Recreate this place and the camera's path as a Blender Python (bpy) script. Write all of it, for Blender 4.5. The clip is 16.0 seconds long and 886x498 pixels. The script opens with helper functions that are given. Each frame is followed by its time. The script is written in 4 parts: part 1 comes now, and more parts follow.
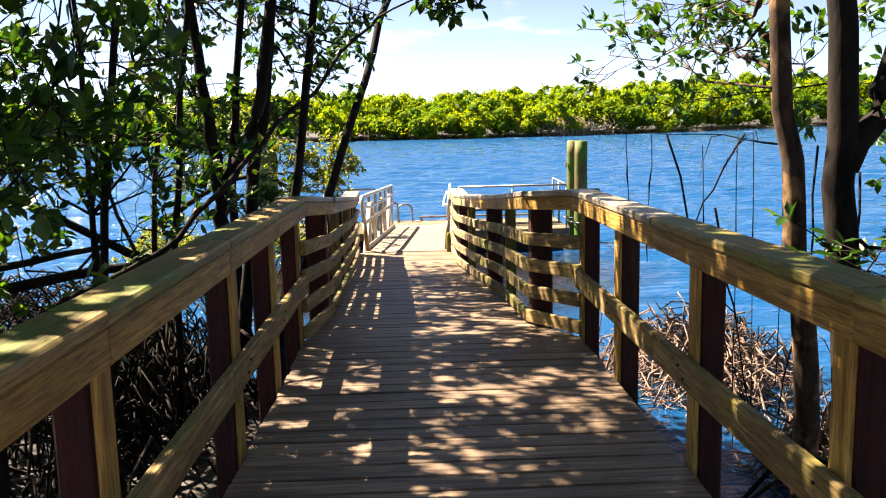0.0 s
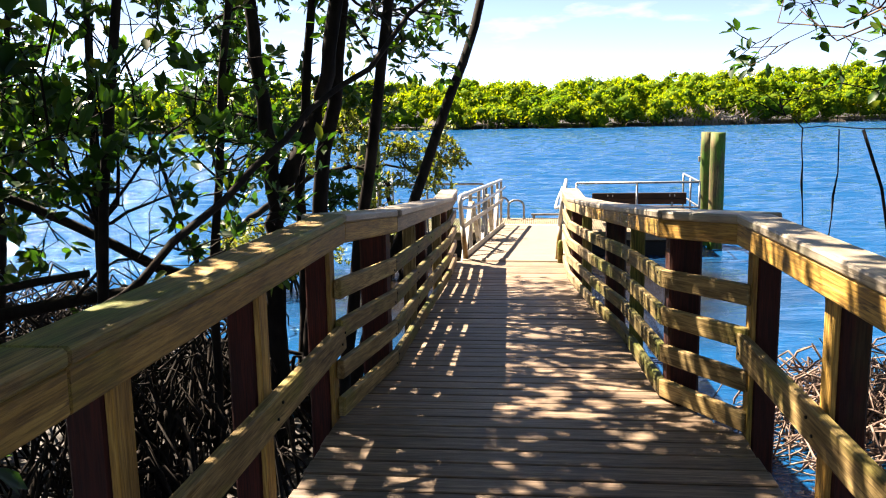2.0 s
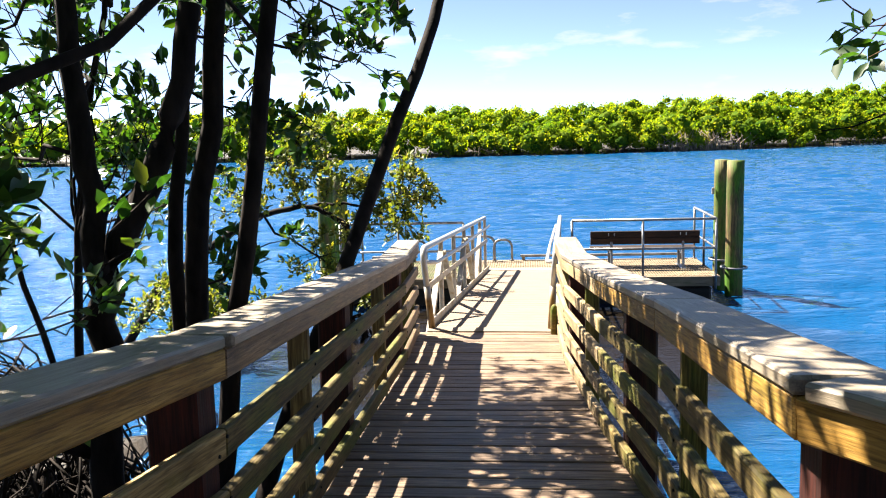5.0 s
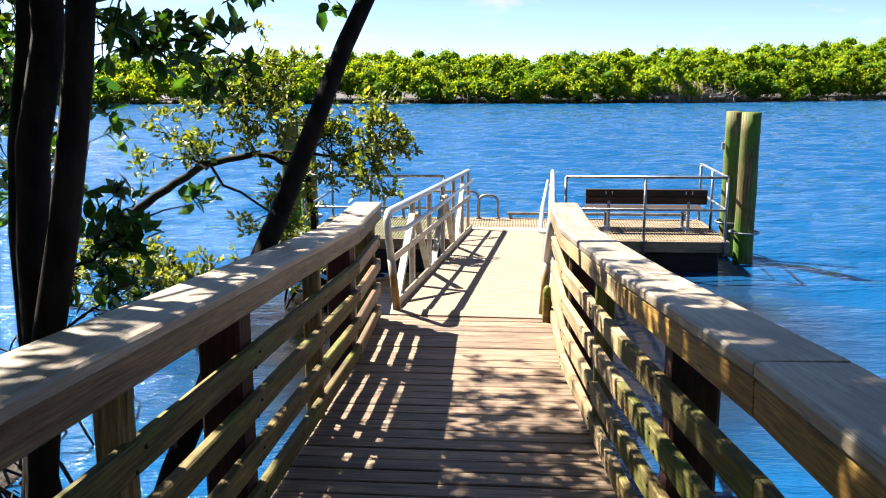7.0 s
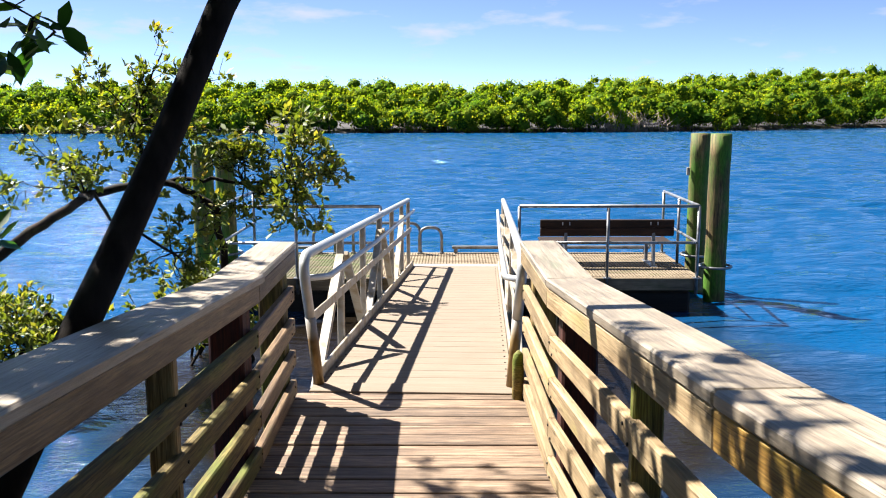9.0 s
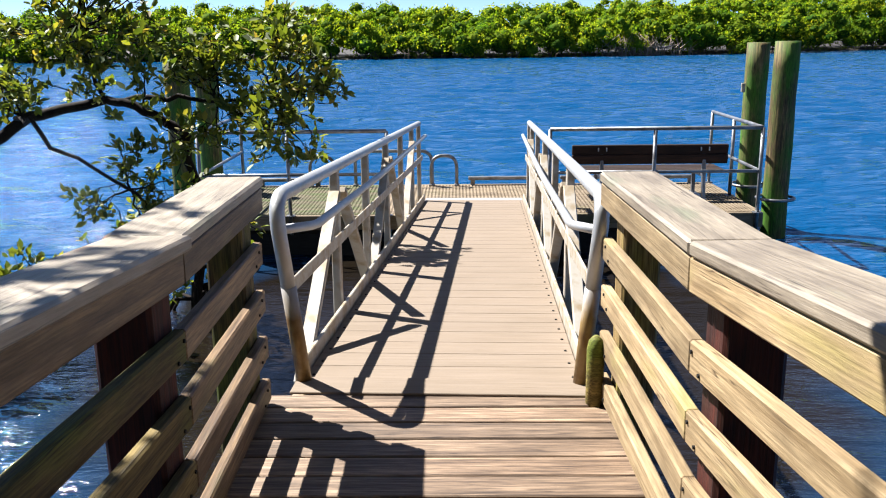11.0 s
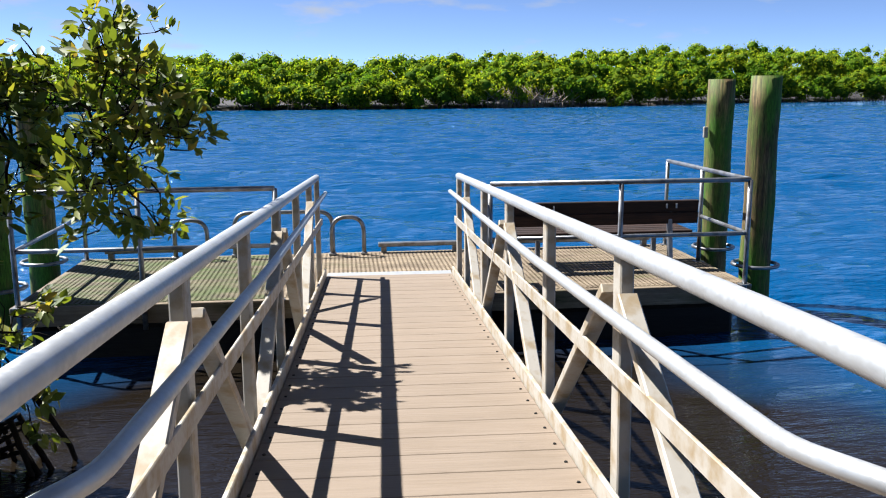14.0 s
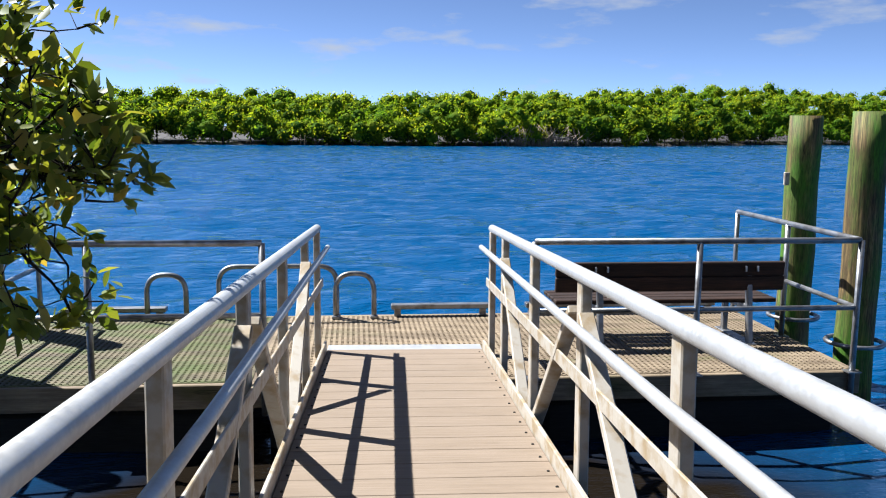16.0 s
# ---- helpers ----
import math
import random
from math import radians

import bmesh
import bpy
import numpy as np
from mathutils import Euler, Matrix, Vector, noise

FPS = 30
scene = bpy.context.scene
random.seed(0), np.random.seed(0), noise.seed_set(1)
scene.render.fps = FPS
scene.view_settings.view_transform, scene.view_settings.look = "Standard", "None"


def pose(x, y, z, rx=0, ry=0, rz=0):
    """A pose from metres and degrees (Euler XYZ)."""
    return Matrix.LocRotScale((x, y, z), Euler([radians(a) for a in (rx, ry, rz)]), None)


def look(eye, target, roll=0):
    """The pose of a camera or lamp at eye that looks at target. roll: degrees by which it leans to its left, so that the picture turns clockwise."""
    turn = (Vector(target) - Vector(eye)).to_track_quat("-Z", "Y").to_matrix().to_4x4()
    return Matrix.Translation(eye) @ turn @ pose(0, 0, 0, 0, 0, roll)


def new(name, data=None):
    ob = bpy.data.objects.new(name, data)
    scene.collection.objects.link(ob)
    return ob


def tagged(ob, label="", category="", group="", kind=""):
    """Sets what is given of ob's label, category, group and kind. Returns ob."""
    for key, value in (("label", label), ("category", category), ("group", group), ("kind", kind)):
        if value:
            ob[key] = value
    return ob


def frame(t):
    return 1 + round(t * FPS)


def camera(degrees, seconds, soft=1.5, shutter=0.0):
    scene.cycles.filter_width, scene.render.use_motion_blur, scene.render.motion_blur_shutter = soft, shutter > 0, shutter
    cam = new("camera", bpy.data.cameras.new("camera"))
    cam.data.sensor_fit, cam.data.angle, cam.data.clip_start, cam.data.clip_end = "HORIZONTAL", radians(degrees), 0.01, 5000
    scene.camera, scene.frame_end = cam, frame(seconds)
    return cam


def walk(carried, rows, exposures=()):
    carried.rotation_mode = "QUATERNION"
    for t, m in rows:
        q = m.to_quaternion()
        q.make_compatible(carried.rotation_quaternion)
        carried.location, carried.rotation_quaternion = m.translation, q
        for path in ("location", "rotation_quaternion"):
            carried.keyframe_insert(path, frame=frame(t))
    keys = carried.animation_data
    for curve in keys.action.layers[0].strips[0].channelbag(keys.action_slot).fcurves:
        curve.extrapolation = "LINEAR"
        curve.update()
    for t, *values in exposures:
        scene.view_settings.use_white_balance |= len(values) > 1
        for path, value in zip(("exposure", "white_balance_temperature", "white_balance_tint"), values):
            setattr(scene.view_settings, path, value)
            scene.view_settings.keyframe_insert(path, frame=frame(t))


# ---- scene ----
cam = camera(54.9, 16.0, soft=1.1)
METRES, EYE, TILT, LEAN, TURN = 13.2, 1.70, -8.8, 1.3, -2.0
ROWS = [
    (0.0, 0.0, 0.0, 0.0, -0.0, 0.0, 0.0),
    (0.5, 0.0043, 0.0351, 0.0044, 3.02, -0.62, -1.31),
    (1.0, 0.0046, 0.0689, 0.0106, 3.98, -0.15, -0.1),
    (1.5, 0.0079, 0.0989, 0.0147, 7.35, -0.48, -0.57),
    (2.0, 0.007, 0.1327, 0.0196, 7.9, -0.89, -1.47),
    (2.5, 0.0102, 0.1676, 0.0237, 7.28, -1.81, -2.92),
    (3.0, 0.0065, 0.2021, 0.0292, 5.26, -0.82, -2.46),
    (3.5, 0.0087, 0.233, 0.0342, 3.7, 1.62, -1.7),
    (6.0, 0.005, 0.3838, 0.0545, 9.58, -0.27, -0.4),
    (6.5, 0.0027, 0.4144, 0.0575, 7.24, -1.28, -0.51),
    (7.0, 0.0014, 0.4442, 0.0597, 6.62, -2.56, -2.1),
    (7.5, -0.0029, 0.4757, 0.0617, 4.24, -2.04, -0.38),
    (8.0, -0.0041, 0.5062, 0.0633, 3.6, 0.37, -1.21),
    (10.5, -0.0262, 0.662, 0.0656, 1.61, -3.76, -1.07),
    (11.0, -0.0279, 0.6918, 0.0659, 2.79, -5.17, -1.08),
    (11.5, -0.0351, 0.7206, 0.0671, 4.88, -6.22, -0.64),
    (12.0, -0.0381, 0.753, 0.0689, 2.92, -6.22, -0.72),
    (12.5, -0.0465, 0.7826, 0.0705, 4.03, -4.47, -1.88),
    (13.0, -0.0487, 0.811, 0.0738, 1.2, -2.92, -1.35),
    (13.5, -0.0507, 0.8386, 0.0769, -0.61, -1.61, -1.58),
    (14.0, -0.0515, 0.8692, 0.0772, -4.85, -1.67, -0.24),
    (14.5, -0.0537, 0.8988, 0.0824, -1.09, -0.98, -1.44),
    (15.0, -0.0559, 0.9283, 0.085, -1.79, -3.13, -0.08),
    (15.5, -0.0521, 0.9575, 0.0885, -2.4, -1.48, -1.91),
    (16.0, -0.0526, 0.9883, 0.0928, -4.14, 0.78, -1.2),
]
# ---------------------------------------------------------------- exposure follows the walk out of the shade
EXPO = [(0.0, 2.88, 7600, 15), (3.5, 2.85, 7000, 11), (7.0, 2.56, 6400, 10), (11.0, 1.98, 5900, 10), (16.0, 1.78, 5700, 9)]
walk(cam, [(t, pose(0, 0, EYE, TILT, LEAN, TURN) @ pose(METRES * x, METRES * y, METRES * z, 90 + pitch, roll, yaw)) for t, x, y, z, yaw, pitch, roll in ROWS], EXPO)

# ---------------------------------------------------------------- world and sun
SUN = Vector((-0.575, 0.39, 0.85)).normalized()
world = bpy.data.worlds.new("sky")
scene.world = world
world.use_nodes = True
wn, wl = world.node_tree.nodes, world.node_tree.links
wn.clear()
w_out = wn.new("ShaderNodeOutputWorld")
w_bg = wn.new("ShaderNodeBackground")
w_sky = wn.new("ShaderNodeTexSky")
w_sky.sky_type = "NISHITA"
w_sky.sun_disc = False
w_sky.sun_elevation = math.asin(SUN.z)
w_sky.sun_rotation = math.atan2(SUN.x, SUN.y)
w_sky.air_density, w_sky.dust_density, w_sky.ozone_density = 0.28, 0.05, 3.0
w_bg.inputs["Strength"].default_value = 0.05
# thin fair-weather clouds
w_tc = wn.new("ShaderNodeTexCoord")
w_map = wn.new("ShaderNodeMapping")
w_map.inputs["Scale"].default_value = (3.0, 3.0, 11.0)
w_noise = wn.new("ShaderNodeTexNoise")
w_noise.inputs["Scale"].default_value = 2.6
w_noise.inputs["Detail"].default_value = 6
w_noise.inputs["Roughness"].default_value = 0.55
w_ramp = wn.new("ShaderNodeValToRGB")
w_ramp.color_ramp.elements[0].position = 0.575
w_ramp.color_ramp.elements[1].position = 0.76
w_mix = wn.new("ShaderNodeMix")
w_mix.data_type = "RGBA"
w_mix.inputs["B"].default_value = (3.4, 3.45, 3.6, 1)
wl.new(w_tc.outputs["Generated"], w_map.inputs["Vector"])
wl.new(w_map.outputs["Vector"], w_noise.inputs["Vector"])
wl.new(w_noise.outputs["Fac"], w_ramp.inputs["Fac"])
wl.new(w_ramp.outputs["Color"], w_mix.inputs["Factor"])
w_hsv = wn.new("ShaderNodeHueSaturation")
w_hsv.inputs["Saturation"].default_value = 0.9
wl.new(w_sky.outputs["Color"], w_hsv.inputs["Color"])
wl.new(w_hsv.outputs["Color"], w_mix.inputs["A"])
wl.new(w_mix.outputs["Result"], w_bg.inputs["Color"])
wl.new(w_bg.outputs["Background"], w_out.inputs["Surface"])

sun_data = bpy.data.lights.new("sun", "SUN")
sun_data.energy, sun_data.angle, sun_data.color = 5.0, radians(0.53), (1.0, 0.92, 0.80)
sun_ob = new("sun", sun_data)
sun_ob.matrix_world = look(SUN * 60, (0, 0, 0))


# ---------------------------------------------------------------- materials
def material(name):
    m = bpy.data.materials.new(name)
    m.use_nodes = True
    return m, m.node_tree.nodes, m.node_tree.links, m.node_tree.nodes["Principled BSDF"]


def ramp(nodes, stops):
    r = nodes.new("ShaderNodeValToRGB")
    el = r.color_ramp.elements
    while len(el) < len(stops):
        el.new(0.5)
    for e, (p, c) in zip(el, stops):
        e.position, e.color = p, (*c, 1)
    return r


def noise_tex(nodes, links, scale, detail=4, stretch=(1, 1, 1), rough=0.55, space="Object"):
    tc = nodes.new("ShaderNodeTexCoord")
    mp = nodes.new("ShaderNodeMapping")
    mp.inputs["Scale"].default_value = stretch
    nt = nodes.new("ShaderNodeTexNoise")
    nt.inputs["Scale"].default_value = scale
    nt.inputs["Detail"].default_value = detail
    nt.inputs["Roughness"].default_value = rough
    links.new(tc.outputs[space], mp.inputs["Vector"])
    links.new(mp.outputs["Vector"], nt.inputs["Vector"])
    return nt, mp


def mix_color(nodes, links, fac, a, b, mode="MIX"):
    mx = nodes.new("ShaderNodeMix")
    mx.data_type, mx.blend_type = "RGBA", mode
    for sock, v in (("Factor", fac), ("A", a), ("B", b)):
        if isinstance(v, (int, float)):
            mx.inputs[sock].default_value = v
        elif isinstance(v, tuple):
            mx.inputs[sock].default_value = (*v, 1)
        else:
            links.new(v, mx.inputs[sock])
    return mx.outputs["Result"]


def bump(nodes, links, bsdf, height, strength, distance):
    b = nodes.new("ShaderNodeBump")
    b.inputs["Strength"].default_value, b.inputs["Distance"].default_value = strength, distance
    links.new(height, b.inputs["Height"])
    links.new(b.outputs["Normal"], bsdf.inputs["Normal"])


def wood(name, dark, light, moss=None, moss_amount=0.45, rough=0.75, sheen=0.3, blotch=(0.62, 0.6, 0.58), fibre=0.95, cracks=1.0, spread=1.0):
    """Weathered timber, with the grain along each board's own length."""
    m, n, l, b = material(name)
    info = n.new("ShaderNodeObjectInfo")
    grain, gm = noise_tex(n, l, 1.0, 7, (1.6, 42, 42), 0.62)
    shift = n.new("ShaderNodeVectorMath")
    shift.operation = "SCALE"
    shift.inputs[0].default_value = (37, 53, 71)
    l.new(info.outputs["Random"], shift.inputs["Scale"])
    l.new(shift.outputs["Vector"], gm.inputs["Location"])
    r = ramp(n, [(0.33, dark), (0.5, tuple((a + c) / 2 for a, c in zip(dark, light))), (0.64, light)])
    l.new(grain.outputs["Fac"], r.inputs["Fac"])
    blot, bm_ = noise_tex(n, l, 3.2, 4, (0.8, 2, 2))
    l.new(shift.outputs["Vector"], bm_.inputs["Location"])
    br = ramp(n, [(0.35, blotch), (0.6, (1, 1, 1))])
    l.new(blot.outputs["Fac"], br.inputs["Fac"])
    col = mix_color(n, l, 1.0, r.outputs["Color"], br.outputs["Color"], "MULTIPLY")
    tone = ramp(n, [(0, (1 - 0.32 * spread, 1 - 0.34 * spread, 1 - 0.36 * spread)), (1, (1 + 0.1 * spread, 1 + 0.06 * spread, 1 + 0.02 * spread))])
    l.new(info.outputs["Random"], tone.inputs["Fac"])
    col = mix_color(n, l, 1.0, col, tone.outputs["Color"], "MULTIPLY")
    if moss:
        ms, mm = noise_tex(n, l, 2.3, 6, (0.7, 2.2, 2.2))
        l.new(shift.outputs["Vector"], mm.inputs["Location"])
        mr = ramp(n, [(0.62 - moss_amount * 0.4, (0, 0, 0)), (0.78 - moss_amount * 0.3, (1, 1, 1))])
        l.new(ms.outputs["Fac"], mr.inputs["Fac"])
        col = mix_color(n, l, mr.outputs["Color"], col, moss)
    fib, fm = noise_tex(n, l, 1.0, 4, (9, 190, 190), 0.6)
    l.new(shift.outputs["Vector"], fm.inputs["Location"])
    fr_ = ramp(n, [(0.38, (0.50, 0.47, 0.44)), (0.58, (1.10, 1.09, 1.07))])
    l.new(fib.outputs["Fac"], fr_.inputs["Fac"])
    col = mix_color(n, l, fibre, col, mix_color(n, l, 1.0, col, fr_.outputs["Color"], "MULTIPLY"))
    ck, cm = noise_tex(n, l, 1.0, 3, (0.9, 30, 30), 0.5)
    l.new(shift.outputs["Vector"], cm.inputs["Location"])
    cr = ramp(n, [(0.485, (1, 1, 1)), (0.5, tuple(1 - cracks * (1 - v) for v in (0.22, 0.18, 0.15))), (0.515, (1, 1, 1))])
    l.new(ck.outputs["Fac"], cr.inputs["Fac"])
    brk, _ = noise_tex(n, l, 2.0, 2, (1, 4, 4))
    bk = ramp(n, [(0.5, (0, 0, 0)), (0.6, (1, 1, 1))])
    l.new(brk.outputs["Fac"], bk.inputs["Fac"])
    col = mix_color(n, l, bk.outputs["Color"], col, mix_color(n, l, 1.0, col, cr.outputs["Color"], "MULTIPLY"))
    l.new(col, b.inputs["Base Color"])
    b.inputs["Roughness"].default_value = rough
    b.inputs["Specular IOR Level"].default_value = sheen
    bump(n, l, b, grain.outputs["Fac"], 0.8, 0.005)
    return m


def metal(name, color, rough, metallic=1.0, stain=(0.5, 0.47, 0.42)):
    m, n, l, b = material(name)
    nt, _ = noise_tex(n, l, 9, 5)
    r = ramp(n, [(0.38, stain), (0.55, (1, 1, 1))])
    l.new(nt.outputs["Fac"], r.inputs["Fac"])
    l.new(mix_color(n, l, 1.0, color, r.outputs["Color"], "MULTIPLY"), b.inputs["Base Color"])
    fine, _ = noise_tex(n, l, 60, 3)
    rr = ramp(n, [(0.3, (rough * 0.8,) * 3), (0.7, (rough * 1.3,) * 3)])
    l.new(fine.outputs["Fac"], rr.inputs["Fac"])
    l.new(rr.outputs["Color"], b.inputs["Roughness"])
    b.inputs["Metallic"].default_value = metallic
    bump(n, l, b, fine.outputs["Fac"], 0.08, 0.002)
    return m


def leaf_material(name, stops, gloss=0.35, glow=0.35, patch=0.0):
    """Leaves: thin, a little shiny, with light coming through them."""
    m, n, l, b = material(name)
    geo = n.new("ShaderNodeNewGeometry")
    r = ramp(n, stops)
    l.new(geo.outputs["Random Per Island"], r.inputs["Fac"])
    col = r.outputs["Color"]
    if patch:
        pt, _ = noise_tex(n, l, patch, 3)
        pr = ramp(n, [(0.36, (0.5, 0.72, 0.8)), (0.5, (1, 1, 1)), (0.64, (1.25, 1.1, 0.85))])
        l.new(pt.outputs["Fac"], pr.inputs["Fac"])
        col = mix_color(n, l, 1.0, col, pr.outputs["Color"], "MULTIPLY")
    l.new(col, b.inputs["Base Color"])
    b.inputs["Roughness"].default_value = gloss
    b.inputs["Specular IOR Level"].default_value = 0.05 if patch else 0.5
    tr = n.new("ShaderNodeBsdfTranslucent")
    warm = mix_color(n, l, 1.0, col, (1.5, 1.35, 0.5), "MULTIPLY")
    l.new(warm, tr.inputs["Color"])
    mx = n.new("ShaderNodeMixShader")
    mx.inputs["Fac"].default_value = glow
    l.new(b.outputs["BSDF"], mx.inputs[1])
    l.new(tr.outputs["BSDF"], mx.inputs[2])
    l.new(mx.outputs["Shader"], n["Material Output"].inputs["Surface"])
    return m


def bark_material(name, dark, light, patch=None):
    m, n, l, b = material(name)
    nt, _ = noise_tex(n, l, 14, 6, (1, 1, 0.35))
    r = ramp(n, [(0.35, dark), (0.65, light)])
    l.new(nt.outputs["Fac"], r.inputs["Fac"])
    col = r.outputs["Color"]
    if patch:
        pt, _ = noise_tex(n, l, 3.5, 4)
        pr = ramp(n, [(0.55, (0, 0, 0)), (0.68, (1, 1, 1))])
        l.new(pt.outputs["Fac"], pr.inputs["Fac"])
        col = mix_color(n, l, pr.outputs["Color"], col, patch)
    l.new(col, b.inputs["Base Color"])
    b.inputs["Roughness"].default_value = 0.9
    b.inputs["Specular IOR Level"].default_value = 0.15
    bump(n, l, b, nt.outputs["Fac"], 0.7, 0.012)
    return m


CAP_WOOD = wood("cap_wood", (0.205, 0.17, 0.125), (0.31, 0.264, 0.2), (0.15, 0.16, 0.10), 0.12, 0.5, 0.75, fibre=0.5, spread=0.4)
NEAR_CAP_WOOD = wood("mossy_cap_wood", (0.16, 0.095, 0.028), (0.42, 0.29, 0.10), (0.10, 0.14, 0.018), 0.45, 0.6, 0.35)
DECK_WOOD = wood("deck_wood", (0.10, 0.063, 0.038), (0.34, 0.25, 0.172), None, 0, 0.58, 0.5)
RAIL_WOOD = wood("rail_wood", (0.26, 0.14, 0.024), (0.52, 0.33, 0.085), (0.19, 0.15, 0.02), 0.15, 0.6, 0.3)
SLAT_WOOD = wood("slat_wood", (0.1798, 0.1178, 0.0372), (0.4588, 0.341, 0.1488), (0.186, 0.1674, 0.0248), 0.22)
# shade on the unlit railing faces is put into these two darker woods
SHADED_STAINED_WOOD = wood("shaded_stained_rail_wood", (0.08, 0.045, 0.022), (0.26, 0.175, 0.09), (0.124, 0.1054, 0.031), 0.15, 0.55, 0.4)
SHADED_MOSSY_SLAT = wood("shaded_mossy_slat_wood", (0.06, 0.045, 0.014), (0.24, 0.18, 0.06), (0.09, 0.105, 0.012), 0.4)
# paler copy: sunlight on the last right-hand boards is put into its colour
SUNLIT_BLEACHED_WOOD = wood("sunlit_bleached_slat_wood", (0.265, 0.19, 0.098), (0.41, 0.32, 0.19), (0.27, 0.22, 0.08), 0.1, fibre=0.45)
MOSSY_POST = wood("mossy_post_wood", (0.10, 0.085, 0.02), (0.30, 0.24, 0.07), (0.10, 0.13, 0.012), 0.55)
POST_WOOD = wood("post_wood", (0.026, 0.004, 0.002), (0.075, 0.013, 0.006), (0.035, 0.03, 0.008), 0.08)
BENCH_WOOD = wood("bench_wood", (0.016, 0.008, 0.005), (0.045, 0.021, 0.012))
PILE_WOOD = wood("pile_wood", (0.045, 0.034, 0.016), (0.27, 0.20, 0.085), (0.055, 0.145, 0.009), 0.58)
ALUMINIUM = metal("brushed_aluminium", (0.40, 0.405, 0.41), 0.42, 0.5, (0.9, 0.89, 0.88))
PAINTED = metal("painted_aluminium", (0.34, 0.31, 0.265), 0.5, 0.1, (0.72, 0.6, 0.42))
OCHRE = metal("stained_aluminium", (0.22, 0.14, 0.048), 0.45, 0.3, (0.6, 0.5, 0.4))
# the stain runs up the tube and gives way to clean metal
on, ol = OCHRE.node_tree.nodes, OCHRE.node_tree.links
ob_ = on["Principled BSDF"]
opos = on.new("ShaderNodeNewGeometry")
oxyz = on.new("ShaderNodeSeparateXYZ")
ol.new(opos.outputs["Position"], oxyz.inputs["Vector"])
orun, _ = noise_tex(on, ol, 14, 4, (1, 1, 0.3))
oadd = on.new("ShaderNodeMath")
oadd.operation = "MULTIPLY_ADD"
oadd.inputs[1].default_value = 0.22
ol.new(orun.outputs["Fac"], oadd.inputs[0])
ol.new(oxyz.outputs["Z"], oadd.inputs[2])
oedge = on.new("ShaderNodeMapRange")
oedge.inputs["From Min"].default_value, oedge.inputs["From Max"].default_value = 0.17, 0.34
ol.new(oadd.outputs["Value"], oedge.inputs["Value"])
ol.new(mix_color(on, ol, oedge.outputs["Result"], ob_.inputs["Base Color"].links[0].from_socket, (0.40, 0.40, 0.40)), ob_.inputs["Base Color"])
GALVANISED = metal("galvanised_steel", (0.248, 0.2542, 0.2666), 0.4, 0.8, (0.6, 0.56, 0.52))
GANG_DECK = wood("composite_decking", (0.17, 0.132, 0.096), (0.195, 0.152, 0.113), None, 0, 0.7, 0.3, (0.93, 0.92, 0.9), 0.12, 0.2, 0.12)
GRATING = wood("moulded_grating", (0.1612, 0.1271, 0.0868), (0.248, 0.2015, 0.1395), (0.093, 0.0868, 0.0372), 0.15, 0.7, fibre=0.3)
# mossy copy of the grating, darkened for the shade of the leaning tree
SHADED_MOSSY_GRATING = wood("shaded_mossy_grating", (0.093, 0.0806, 0.0496), (0.1736, 0.1488, 0.0868), (0.062, 0.0806, 0.0186), 0.5, 0.7, fibre=0.3)
FLOAT_BLACK = wood("black_float", (0.0062, 0.0062, 0.0062), (0.0155, 0.0149, 0.0136))
LEAF_NEAR = leaf_material("mangrove_leaf", [(0, (0.009, 0.034, 0.006)), (0.5, (0.02, 0.07, 0.009)), (0.9, (0.05, 0.12, 0.012)), (1.0, (0.10, 0.13, 0.02))], 0.4, 0.45)
LEAF_BUSH = leaf_material("sunny_leaf", [(0, (0.04, 0.07, 0.01)), (0.6, (0.125, 0.165, 0.02)), (0.95, (0.21, 0.215, 0.035)), (1.0, (0.30, 0.22, 0.05))], 0.55, 0.45)
LEAF_FAR = leaf_material("far_leaf", [(0, (0.065, 0.135, 0.0085)), (0.45, (0.16, 0.26, 0.012)), (0.8, (0.245, 0.325, 0.016)), (1.0, (0.29, 0.31, 0.03))], 0.8, 0.55, 0.16)
# darker green that holds the shade of the gaps between far crowns
LEAF_SHADED = leaf_material("shaded_inner_leaf", [(0, (0.0434, 0.0955, 0.0087)), (1.0, (0.1302, 0.1910, 0.0122))], 0.85, 0.4, 0.5)
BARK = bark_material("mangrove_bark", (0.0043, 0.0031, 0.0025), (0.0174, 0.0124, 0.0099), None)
# the orange patches are flecks of sunlight painted into the bark colour
BARK_LIT = bark_material("sun_flecked_bark", (0.018, 0.012, 0.008), (0.065, 0.042, 0.027), (0.26, 0.155, 0.075))
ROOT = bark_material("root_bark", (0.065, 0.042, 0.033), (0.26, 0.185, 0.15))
# root bark again, with the thicket's shade put into a near-black colour
ROOT_SHADED = bark_material("shaded_root_bark", (0.004, 0.003, 0.0025), (0.028, 0.021, 0.017))
DRIFT = bark_material("pale_roots", (0.05, 0.037, 0.028), (0.15, 0.12, 0.095))
BRUSH = bark_material("dead_branches", (0.17, 0.13, 0.095), (0.36, 0.29, 0.22))

# water: blue, with dock reflection, shade and a tea tint painted round the dock
WATER, wtn, wtl, wtb = material("river_water")
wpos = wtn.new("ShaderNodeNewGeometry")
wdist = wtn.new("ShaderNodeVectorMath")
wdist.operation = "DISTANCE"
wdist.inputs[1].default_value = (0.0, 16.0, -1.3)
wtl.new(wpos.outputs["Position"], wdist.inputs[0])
wragged, _ = noise_tex(wtn, wtl, 0.45, 3)
